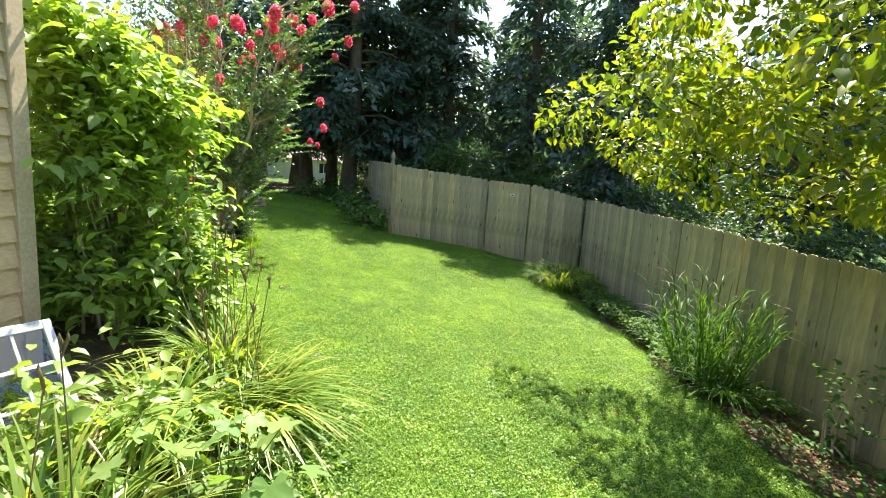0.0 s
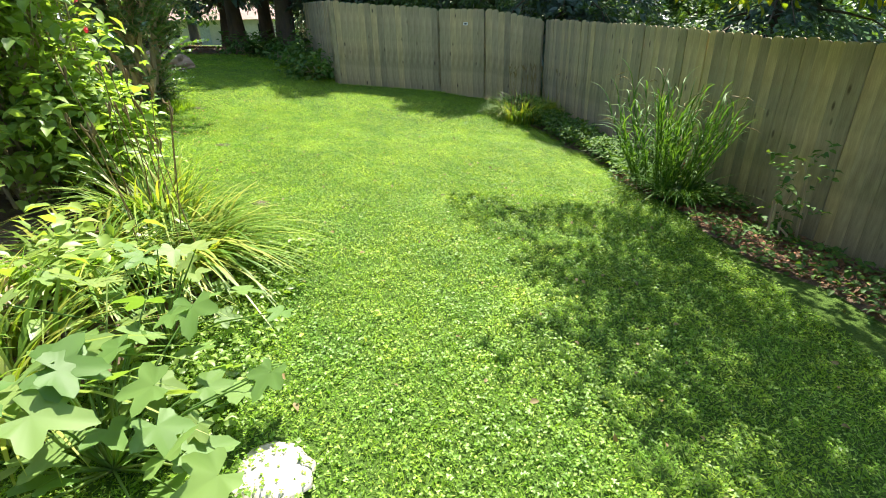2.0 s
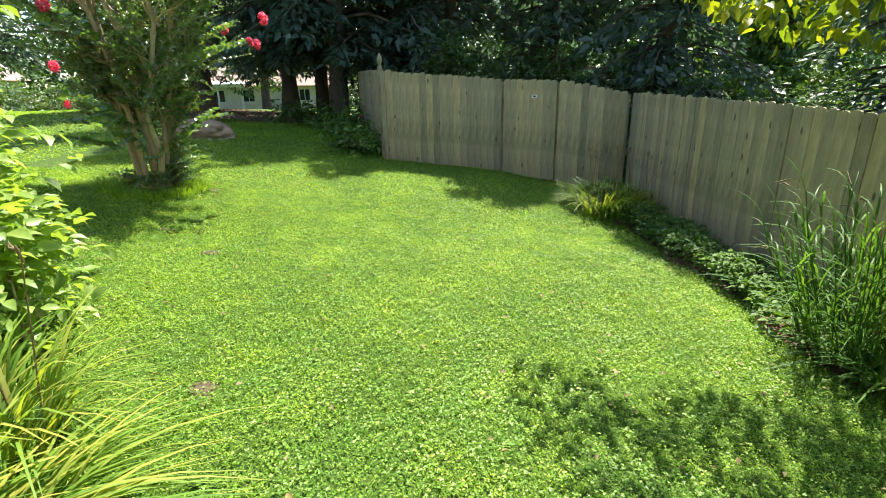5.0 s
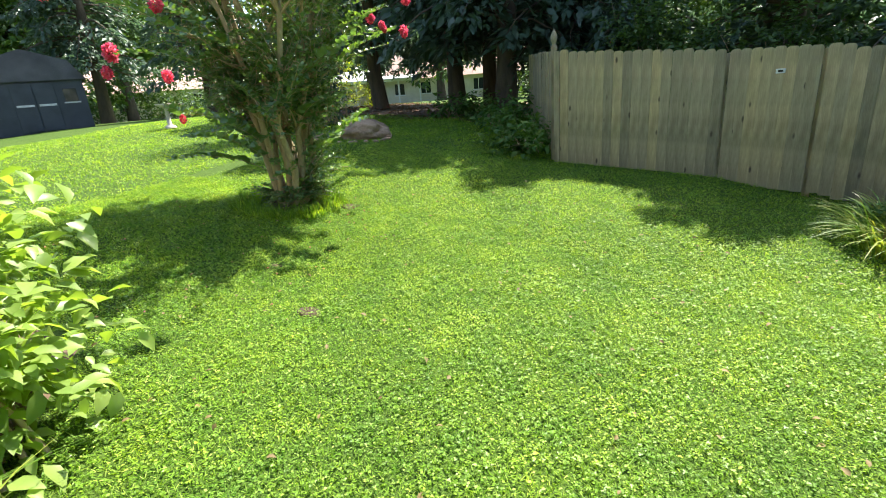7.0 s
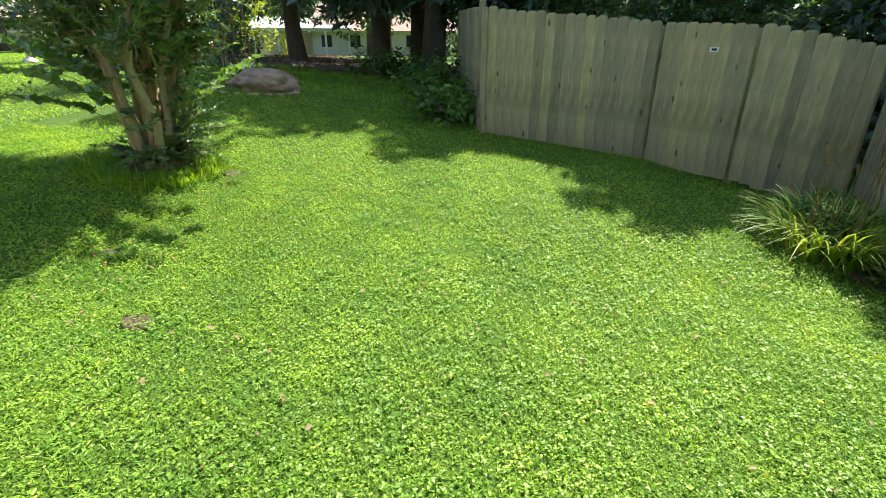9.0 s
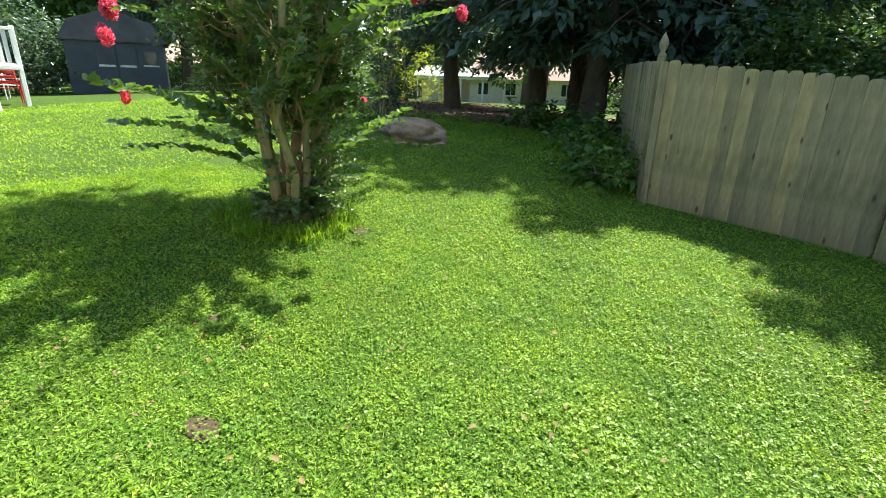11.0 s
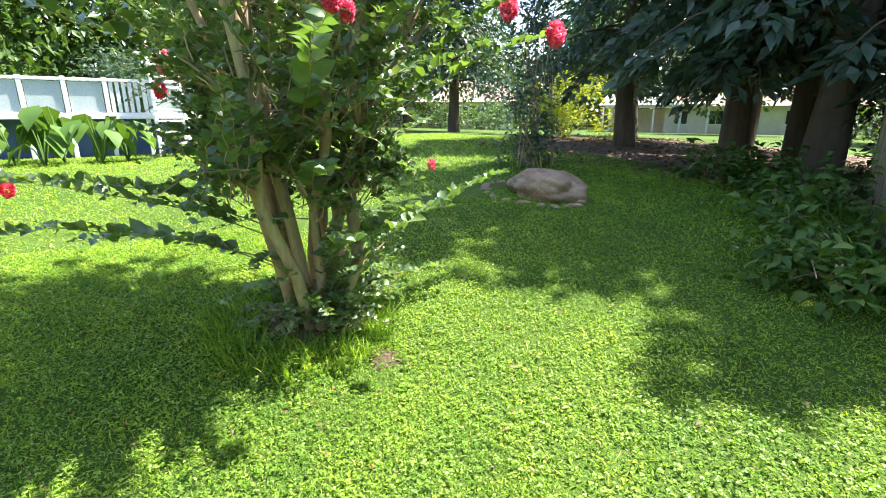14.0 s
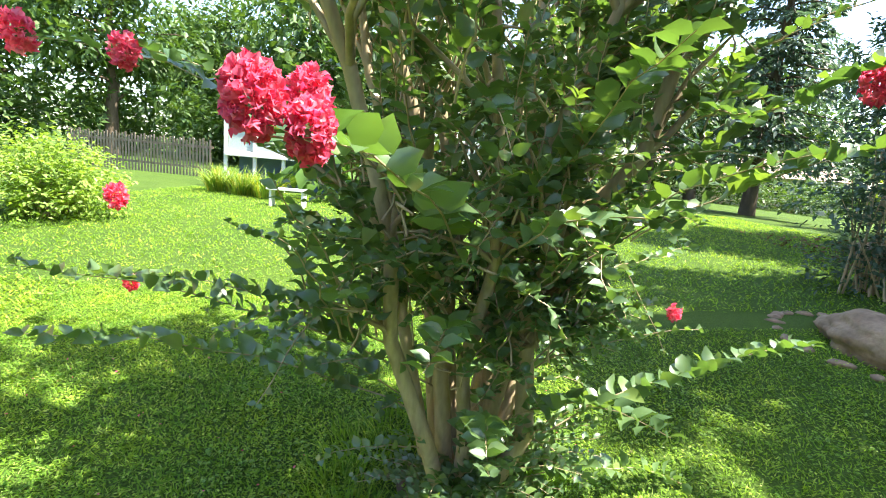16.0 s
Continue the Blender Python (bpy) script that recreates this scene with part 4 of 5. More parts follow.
def cover_patch(x0, x1, y0, y1, n, leaf, label, height=0.2, mat=COVER, name="ground_cover", along_bed=True):
    y = RNG.uniform(y0, y1, n)
    if along_bed:
        q = RNG.uniform(0.03, 1, n)
        x = bed_inner(y) * (1 - q) + (fence_x(y) - 0.1) * q
    else:
        x = RNG.uniform(x0, x1, n)
    hump = 0.45 + 0.55 * (0.5 + 0.5 * np.sin(x * 5 + 1.3 * np.sin(y * 3.1)) * np.sin(y * 4.3))
    z = lawn_z(x, y) + RNG.uniform(0.02, 1, n) ** 0.6 * height * hump
    d = randdir(n)
    d[:, 2] = np.abs(d[:, 2]) * 0.4 - 0.15
    L = leaf * RNG.uniform(0.5, 1.25, n)
    v, f = leaf_arrays(np.stack((x, y, z), 1), d, np.array((0, 0, 1.0)) + RNG.normal(0, 0.4, (n, 3)), L, L * 0.62, 0.15, True)
    tagged(new(name, mesh_from(name, v, f, mat)), label, "ground cover", kind="stuff")


cover_patch(0, 0, 6.2, 10.9, 8500, 0.07, "leafy green ground cover filling the fence bed", 0.4)
cover_patch(0, 0, 4.6, 6.3, 1500, 0.08, "leafy green ground cover round the tall grass", 0.3)
cover_patch(0, 0, 0.2, 4.4, 1700, 0.075, "sparse weeds in the mulch by the fence", 0.14)
# one tall weed against the fence
twiggy_bush("tall_weed", 4.05, 3.9, "single tall leafy weed against the fence", [(4.05 + RNG.normal(0, 0.05), 3.9 + RNG.normal(0, 0.05), gz(4.05, 3.9) + h) for h in np.linspace(0.15, 0.85, 7)], np.full(7, 0.09), 160, 0.09, COVER)

# wood chips on the mulch
n = 9000
cy_ = RNG.uniform(0.2, 6.0, n)
cq = RNG.uniform(0.08, 0.97, n)
cx_ = bed_inner(cy_) * (1 - cq) + fence_x(cy_) * cq
cd = randdir(n)
cd[:, 2] *= 0.25
v, f = leaf_arrays(np.stack((cx_, cy_, lawn_z(cx_, cy_) + 0.035 + RNG.uniform(0, 0.02, n)), 1), cd, np.array((0, 0, 1.0)) + RNG.normal(0, 0.3, (n, 3)), RNG.uniform(0.03, 0.09, n), RNG.uniform(0.01, 0.03, n), 0.1)
tagged(new("wood_chips", mesh_from("wood_chips", v, f, MULCH_BIT)), "loose reddish-brown wood chips on the fence bed", "mulch", kind="stuff")

# --- house corner, its siding and the leaning window frame ---
HX, HY = -2.82, 2.6
house = empty("house", (HX, HY, gz(HX, HY)), "beige clapboard house corner beside the planting bed", "house")
part("wall", boxed((-3.2, -9.0, -0.6), (-0.03, 0, 5.2)), SIDING, house)
for i in range(28):
    z = -0.25 + i * 0.18
    bm = bmesh.new()
    vs = [bm.verts.new(c) for c in ((-0.03, -9, z), (0.012, -9, z), (-0.018, -9, z + 0.185), (-0.03, -9, z + 0.185), (-0.03, -0.1, z), (0.012, -0.1, z), (-0.018, -0.1, z + 0.185), (-0.03, -0.1, z + 0.185))]
    for q in ((0, 1, 5, 4), (1, 2, 6, 5), (2, 3, 7, 6), (4, 5, 6, 7)):
        bm.faces.new([vs[k] for k in q])
    bmesh.ops.recalc_face_normals(bm, faces=bm.faces)
    part("clapboard", bm, SIDING, house)
part("corner_board", boxed((-0.12, -0.1, -0.3), (0.03, 0.03, 5.1), 0.006), TRIM_PAINT, house)
part("roof", boxed((-3.6, -9.4, 5.2), (0.4, 0.4, 5.35)), DARK_SHINGLE, house)

frame_root = empty("old_window_frame", (-2.35, 2.05, gz(-2.35, 2.05)), "weathered white wooden window frame leaning on the house", "window frame")
frame_root.matrix_basis = pose(-2.1, 1.78, gz(-2.1, 1.78) - 0.02, 0, -34, -25)
for lo, hi in (((0, -0.3, 0), (0.03, -0.25, 0.8)), ((0, 0.25, 0), (0.03, 0.3, 0.8)), ((0, -0.25, 0), (0.03, 0.25, 0.06)), ((0, -0.25, 0.74), (0.03, 0.25, 0.8))):
    part("rail", boxed(lo, hi, 0.004), GREYED_WHITE, frame_root)
for z in (0.27, 0.5):
    part("muntin", boxed((0.006, -0.25, z), (0.024, 0.25, z + 0.025), 0.003), GREYED_WHITE, frame_root)
for y in (-0.09, 0.075):
    part("muntin", boxed((0.008, y, 0.06), (0.022, y + 0.02, 0.74), 0.003), GREYED_WHITE, frame_root)
pane_mat, _n, _l, _p = nodes_of("pane_glass")
_p.inputs["Transmission Weight"].default_value, _p.inputs["Roughness"].default_value = 1.0, 0.03
pane_ob = part("pane", boxed((0.013, -0.25, 0.06), (0.017, 0.25, 0.74)), pane_mat, frame_root)
pane_ob.visible_shadow = False

# --- the big bright bush and the plants before it ---
def bush_top(p):
    """The bush is highest against the house and slopes down to the lawn."""
    u = (p[:, 0] + 3) * 0.79 + (p[:, 1] - 3.6) * 0.62
    return p[:, 2] < 2.95 - 0.5 * u + 0.12 * np.sin(p[:, 0] * 9) * np.sin(p[:, 1] * 8)


bush_c = []
for i in range(95):
    a, r, h = RNG.uniform(0, 6.28), math.sqrt(RNG.uniform(0, 1)), RNG.uniform(0.15, 2.95)
    w = 1.28 - 0.24 * h
    bush_c.append((-3.0 + 0.78 * w * r * math.cos(a), 3.6 + 0.76 * w * r * math.sin(a), gz(-3, 4) + h))
twiggy_bush("flowering_bush", -3.0, 3.62, "tall bright green leafy bush beside the house", bush_c, np.full(95, 0.25), 11500, 0.135, BUSH, stems=14, hang=bush_top)
low_c = [(-2.5 + RNG.normal(0, 0.2), 4.05 + RNG.normal(0, 0.2), gz(-2.7, 4.5) + RNG.uniform(0.1, 1.0)) for _ in range(18)]
twiggy_bush("flowering_bush", -2.5, 4.05, "low leafy shoots at the edge of the bush", low_c, np.full(18, 0.2), 1500, 0.13, BUSH, stems=6)
dry = [(-2.7 + RNG.normal(0, 0.25), 4.15 + RNG.normal(0, 0.2), gz(-3, 4.6) + RNG.uniform(2.0, 2.9)) for _ in range(10)]
twiggy_bush("seed_heads", -2.8, 4.0, "brown dried flower heads on thin stems", dry, np.full(10, 0.12), 900, 0.03, STRAW, category="plant")

strap_clump("daylily_clump", -1.2, 2.55, "arching daylily clump at the lawn's edge", 300, 0.72, 0.3, 0.03, LILY, (0.8, 1.5), (0.25, -0.1), stalks=5)
strap_clump("daylily_clump", -1.6, 2.2, "daylily clump with arching yellow-green leaves", 230, 0.7, 0.26, 0.026, LILY, (0.8, 1.5))
strap_clump("daylily_clump", -1.7, 3.2, "daylily clump with dry flower stalks", 220, 0.8, 0.28, 0.022, LILY, (0.4, 1.2), stalks=10)
strap_clump("daylily_clump", -1.35, 1.1, "yellowing daylily leaves at the bed's front", 200, 0.75, 0.26, 0.028, LILY, (0.3, 1.2), stalks=2)
strap_clump("daylily_clump", -1.75, 1.45, "yellowing daylily leaves beside the house", 150, 0.55, 0.25, 0.022, LILY, (0.3, 0.9))


def lobed_leaf_plant(x, y, n, size, label):
    """A young maple-like plant: stems with broad, five-lobed leaves."""
    foot = np.array((x, y, gz(x, y)))
    tips = (0.0, 62.0, -62.0, 118.0, -118.0)
    lens = (1.0, 0.82, 0.82, 0.5, 0.5)
    out = []
    for a, l in sorted(zip(tips, lens)):
        out += [(radians(a - 29), 0.46), (radians(a - 13), 0.72 * l + 0.1), (radians(a - 6), 0.72 * l + 0.16), (radians(a), l), (radians(a + 7), 0.72 * l + 0.14), (radians(a + 13), 0.72 * l + 0.1)]
    out.append((radians(142), 0.34))
    V, F, st = [], [], []
    for i in range(n):
        h = RNG.uniform(0.1, 0.62)
        a = RNG.uniform(0, 6.28)
        c = foot + np.array((RNG.normal(0, 0.24), RNG.normal(0, 0.24), h))
        d = np.array((math.cos(a), math.sin(a), RNG.uniform(-0.5, 0.1)))
        d /= np.linalg.norm(d)
        s = np.cross(d, (RNG.normal(0, 0.25), RNG.normal(0, 0.25), 1.0))
        s /= np.linalg.norm(s)
        nn = np.cross(s, d)
        k, o = size * RNG.uniform(0.6, 1.15), len(V)
        V.append(c)
        for t, r in out:
            V.append(c + k * r * (math.cos(t) * d + math.sin(t) * s) + nn * k * (0.1 * abs(math.sin(t)) - 0.13 * r * r))
        for j in range(len(out) - 1):
            F.append((o, o + 1 + j, o + 2 + j))
        st.append(tube_arrays([foot + (0, 0, 0.02), (foot + c) / 2 + (0, 0, 0.06), c], (0.006, 0.005, 0.0025), 5))
    plant("maple_seedling", tuple(foot), label, "plant", [("branchwork", joined(st), MAPLE), ("leaves", (np.array(V), np.array(F)), MAPLE)])


lobed_leaf_plant(-0.7, 0.85, 52, 0.165, "maple-like plant with broad lobed pale green leaves")
lobed_leaf_plant(-0.85, 1.6, 34, 0.12, "low plant with broad lobed green leaves")
twiggy_bush("hydrangea", -1.65, 1.75, "low broad-leaved green plant before the house", [(-1.65 + RNG.normal(0, 0.18), 1.75 + RNG.normal(0, 0.18), gz(-1.7, 1.8) + RNG.uniform(0.08, 0.28)) for _ in range(12)], np.full(12, 0.16), 380, 0.14, BUSH, stems=4)
cover_patch(-1.1, -0.35, 0.9, 3.0, 1100, 0.05, "small green leaves spreading from the bed into the lawn", 0.1, BUSH, along_bed=False)

# --- lawn blades and clover ---
def lawn_stuff(x0, x1, y0, y1, n, length, width, label, holes=True):
    x, y = RNG.uniform(x0, x1, n), RNG.uniform(y0, y1, n)
    bare = np.sin(x * 2.1 + 1.7 * np.sin(y * 1.3)) * np.sin(y * 1.9 + 0.8 * np.sin(x * 2.7))
    keep = (RNG.uniform(-1.35, 1.0, n) < 0.75 - 0.55 * np.clip(bare, 0.3, 1)) & (x < bed_inner(y) + 0.1)
    if holes:
        keep &= ~inside(x, y, BED_HOUSE) & ~inside(x, y, BED_TREES)
        for bx, by, br in ((-2.2, 5.9, 0.1), (0.17, 7.58, 0.06), (-1.07, 3.86, 0.1), (-3.05, 6.45, 0.08), (-3.55, 8.35, 0.16)):
            keep &= (x - bx) ** 2 + (y - by) ** 2 > (br * RNG.uniform(0.0, 1.1, n)) ** 2
        keep &= (x - CX) ** 2 + (y - CY) ** 2 > RNG.uniform(0.0, 0.2, n)
    x, y = x[keep], y[keep]
    n = len(x)
    a = RNG.uniform(0, 6.28, n)
    tall = RNG.uniform(0, 1, n)
    d = np.stack((np.cos(a), np.sin(a), RNG.uniform(0.15, 1.3, n)), 1)
    clover = RNG.uniform(0, 1, n) < 0.3
    d[clover, 2] *= 0.25
    z = lawn_z(x, y) + np.where(clover, RNG.uniform(0.015, 0.04, n), 0)
    tuft = 0.5 + 0.5 * np.sin(x * 23 + 3 * np.sin(y * 17)) * np.sin(y * 21 + 3 * np.sin(x * 13))
    L = length * (0.82 + 0.32 * tuft) * RNG.uniform(0.5, 1.3, n) * np.where(clover, 0.4, 1.0)
    W = np.where(clover, L * 0.8, width * RNG.uniform(0.7, 1.3, n))
    v, f = leaf_arrays(np.stack((x, y, z), 1), d, np.array((0, 0, 1.0)) + RNG.normal(0, 0.3, (n, 3)), L, W, 0.12)
    tagged(new("grass", mesh_from("grass", v, f, GRASS)), label, "grass", kind="stuff")


lawn_stuff(-3.6, 3.3, 0.6, 8.6, 460000, 0.041, 0.0056, "bright green grass and clover of the lawn")
lawn_stuff(-6.5, 3.3, 8.6, 12.4, 130000, 0.047, 0.0088, "green lawn in front of the board fence")
lawn_stuff(-7.0, -3.6, 4.2, 8.6, 115000, 0.046, 0.0088, "green lawn round the crape myrtle")
lawn_stuff(-16, -7.0, 1.0, 17, 100000, 0.068, 0.015, "sunlit lawn stretching away across the yard")
lawn_stuff(-7.0, -2.3, 12.4, 15.5, 30000, 0.07, 0.013, "shaded lawn near the boulder")
lawn_stuff(-7.0, -3.6, 0.5, 4.2, 25000, 0.08, 0.015, "sunlit lawn beside the house")


def clover_stuff(x0, x1, y0, y1, n, size, label):
    """Clover: three broad leaflets on each short stalk, growing in patches."""
    x, y = RNG.uniform(x0, x1, n), RNG.uniform(y0, y1, n)
    patch = np.sin(x * 3.7 + 2.1 * np.sin(y * 2.3)) * np.sin(y * 3.1 + 1.9 * np.sin(x * 1.7)) + 0.5 * np.sin(x * 11 + 2 * np.sin(y * 9))
    keep = (patch > RNG.uniform(-1.2, 0.9, n)) & (x < bed_inner(y) + 0.05) & ~inside(x, y, BED_HOUSE) & ((x - CX) ** 2 + (y - CY) ** 2 > 0.1)
    x, y = x[keep], y[keep]
    n = len(x)
    turn, L = RNG.uniform(0, 6.28, n), size * RNG.uniform(0.6, 1.3, n)
    at = np.stack((x, y, lawn_z(x, y) + RNG.uniform(0.02, 0.05, n)), 1)
    tilt = np.array((0, 0, 1.0)) + RNG.normal(0, 0.35, (n, 3))
    out = []
    for k in range(3):
        a = turn + k * 2.094
        out.append(leaf_arrays(at, np.stack((np.cos(a), np.sin(a), RNG.uniform(0.0, 0.45, n)), 1), tilt, L, L * 1.0, 0.12))
    v, f = joined(out)
    tagged(new("clover", mesh_from("clover", v, f, CLOVER)), label, "clover", kind="stuff")


clover_stuff(-3.6, 3.3, 0.6, 6.6, 30000, 0.012, "clover patches growing through the lawn")
clover_stuff(-5.8, 3.0, 6.6, 11.6, 24000, 0.014, "clover patches growing through the shaded lawn")


# fallen leaves and petals on the lawn
def litter(n, x0, x1, y0, y1, size, mat, name, label):
    x, y = RNG.uniform(x0, x1, n), RNG.uniform(y0, y1, n)
    d = randdir(n)
    d[:, 2] *= 0.3
    L = size * RNG.uniform(0.6, 1.3, n)
    v, f = leaf_arrays(np.stack((x, y, lawn_z(x, y) + RNG.uniform(0.025, 0.05, n)), 1), d, np.array((0, 0, 1.0)) + RNG.normal(0, 0.3, (n, 3)), L, L * 0.6, 0.2, True)
    tagged(new(name, mesh_from(name, v, f, mat)), label, "litter", kind="stuff")


litter(420, -3.5, 3.0, 1.0, 10.5, 0.04, STRAW, "fallen_leaves", "dry tan leaves fallen on the lawn")
litter(160, -3.4, 2.6, 1.0, 9.5, 0.035, GOLDEN, "fallen_leaves", "yellow leaves fallen on the lawn")
litter(140, -5.6, -2.4, 5.2, 9.2, 0.018, PINK, "fallen_petals", "red petals dropped under the crape myrtle")
litter(5000, -12.0, -1.9, 14.5, 25.5, 0.08, MULCH_BIT, "leaf_litter", "brown leaf litter under the big trees")
# taller tufts round the crape myrtle
for a in range(12):
    t = a * 0.53
    strap_clump("grass_tuft", CX + 0.55 * math.cos(t), CY + 0.55 * math.sin(t) - 0.1, "taller unmown grass tuft under the crape myrtle", 130, 0.2, 0.2, 0.008, GRASS, (0.2, 0.8), category="grass")

# --- far side of the yard: pool deck, chairs, shed, bed, fences, houses ---
def white_deck():
    """A raised deck with white rails, panels and posts; seen across the lawn."""
    x, y0, y1 = -16.4, 1.8, 9.4
    z = gz(x, 5)
    root = empty("pool_deck", (x, 5, z), "raised white pool deck with railing and panels", "deck")
    part("floor", boxed((-3.2, y0 - 5, 0.95), (0.1, y1 - 5, 1.05), 0.01), WHITE, root)
    part("wall", boxed((-3.0, y0 - 4.8, -0.1), (-0.5, y1 - 6.2, 0.95)), BLUE, root, "blue pool wall under the deck")
    n = 9
    for i in range(n + 1):
        y = y0 - 5 + (y1 - y0) * i / n
        part("post", boxed((-0.05, y - 0.05, -0.1), (0.05, y + 0.05, 1.98), 0.008), WHITE, root)
        if i < n:
            w = (y1 - y0) / n
            if i < 6 or i == 7:
                part("panel", boxed((-0.02, y + 0.07, 1.12), (0.0, y + w - 0.07, 1.86), 0.004), PANEL, root)
            else:
                for k in range(5):
                    part("baluster", boxed((-0.02, y + 0.08 + k * (w - 0.16) / 5, 1.12), (0.01, y + 0.08 + (k + 0.62) * (w - 0.16) / 5, 1.88), 0.004), WHITE, root)
    part("top_rail", boxed((-0.055, y0 - 5, 1.88), (0.055, y1 - 5, 1.95), 0.008), WHITE, root)
    part("bottom_rail", boxed((-0.03, y0 - 5, 1.05), (0.03, y1 - 5, 1.115), 0.006), WHITE, root)


def ladder(x, y, label):
    """A white pool ladder that leans on the deck: two side rails and treads."""
    root = empty("pool_ladder", (x, y, gz(x, y)), label, "ladder")
    foot, top = np.array((0.75, 0, -0.02)), np.array((-0.25, 0, 2.95))
    for w in (-0.36, 0.36):
        part("side_rail", mesh_from("side_rail", *tube_arrays([foot + (0, w, 0), (foot + top) / 2 + (0, w * 0.92, 0), top + (0, w * 0.85, 0)], (0.05, 0.05, 0.045), 8), WHITE, True), WHITE, root)
    for k in range(9):
        c = foot + (top - foot) * (0.12 + 0.095 * k)
        part("tread", boxed((c[0] - 0.08, -0.34, c[2] - 0.025), (c[0] + 0.08, 0.34, c[2] + 0.025), 0.008), WHITE, root)


ladder(-16.1, 8.2, "tall white pool ladder leaning on the deck")
white_deck()


def ladder_chair(x, y, z, turn, mat, label, s=1.0):
    """A garden chair: legs, seat slats, arms and a ladder back."""
    root = empty("garden_chair", (x, y, z), label, "chair")
    root.matrix_basis = pose(x, y, z, 0, 0, turn) @ Matrix.Scale(s, 4)
    for px in (-0.26, 0.26):
        for py in (-0.24, 0.26):
            part("leg", mesh_from("leg", *tube_arrays([(px * 1.05, py * 1.1, 0), (px, py, 0.25), (px, py * 0.95, 0.62 if py < 0 else 0.45)], (0.018, 0.018, 0.018), 7), mat, True), mat, root)
        part("armrest", boxed((px - 0.035, -0.28, 0.61), (px + 0.035, 0.26, 0.64), 0.008), mat, root)
        part("back_post", mesh_from("back_post", *tube_arrays([(px * 0.9, 0.24, 0.42), (px * 0.9, 0.3, 0.7), (px * 0.88, 0.4, 1.02)], (0.018, 0.018, 0.015), 7), mat, True), mat, root)
    for k in range(5):
        part("seat_slat", boxed((-0.25, -0.24 + k * 0.1, 0.42), (0.25, -0.16 + k * 0.1, 0.44), 0.005), mat, root)
    for k in range(4):
        part("back_slat", boxed((-0.24, 0.27 + k * 0.035, 0.54 + k * 0.13), (0.24, 0.29 + k * 0.035, 0.62 + k * 0.13), 0.005), mat, root)
    return root


ladder_chair(-20.3, 10.0, gz(-20.3, 10.0), 115, WHITE, "white metal garden chair on the lawn")
ladder_chair(-17.4, 9.3, gz(-17.4, 9.3), 80, RED, "red garden chair beside the white deck")

bench = empty("garden_bench", (-12.9, 4.65, gz(-12.9, 4.65)), "small white bench by the garden bed", "bench")
part("seat", boxed((-0.17, -0.45, 0.36), (0.17, 0.45, 0.41), 0.01), WHITE, bench)
for y in (-0.36, 0.36):
    part("leg", boxed((-0.14, y - 0.03, -0.02), (0.14, y + 0.03, 0.36), 0.008), WHITE, bench)


def elephant_ear(x, y, s):
    foot = np.array((x, y, gz(x, y)))
    n = 9
    a = RNG.uniform(0, 6.28, n)
    st, at, dr = [], [], []
    for i in range(n):
        c = foot + np.array((0.3 * s * math.cos(a[i]), 0.3 * s * math.sin(a[i]), s * RNG.uniform(0.5, 1.0)))
        st.append(tube_arrays([foot, (foot * 0.5 + c * 0.5) + (0, 0, 0.1), c], (0.02, 0.016, 0.01), 6))
        at.append(c)
        dr.append((math.cos(a[i]), math.sin(a[i]), -0.9))
    L = s * RNG.uniform(0.45, 0.65, n)
    plant("elephant_ear", tuple(foot), "elephant ear plant with huge green leaves", "plant", [*[("stem", arr, COVER) for arr in st], *[("leaf", leaf_arrays(at[i:i + 1], dr[i:i + 1], np.array(((0, 0.1, 1.0),)), L[i:i + 1], L[i:i + 1] * 0.75, 0.12, True), COVER) for i in range(n)]], "elephant ears by the deck")


for x, y, s in ((-14.3, 5.1, 1.15), (-14.6, 5.9, 1.25), (-14.2, 6.6, 1.1), (-14.7, 7.1, 1.0), (-15.0, 4.5, 1.0), (-14.1, 5.6, 0.9)):
    elephant_ear(x, y, s)
for x, y in ((-14.4, 3.7), (-14.6, 3.0), (-14.9, 2.3)):
    strap_clump("ornamental_grass", x, y, "rounded sunlit ornamental grass clump", 220, 0.95, 0.35, 0.03, LILY, (0.3, 0.9))
hc = [(-10.2 + RNG.normal(0, 0.5), 1.5 + RNG.normal(0, 0.5), gz(-10.2, 1.5) + RNG.uniform(0.1, 1.05)) for _ in range(40)]
twiggy_bush("sunny_shrub", -10.2, 1.5, "broad sunlit yellow-green shrub on the lawn", hc, np.full(40, 0.4), 8000, 0.1, BUSH, stems=6, fine=False)


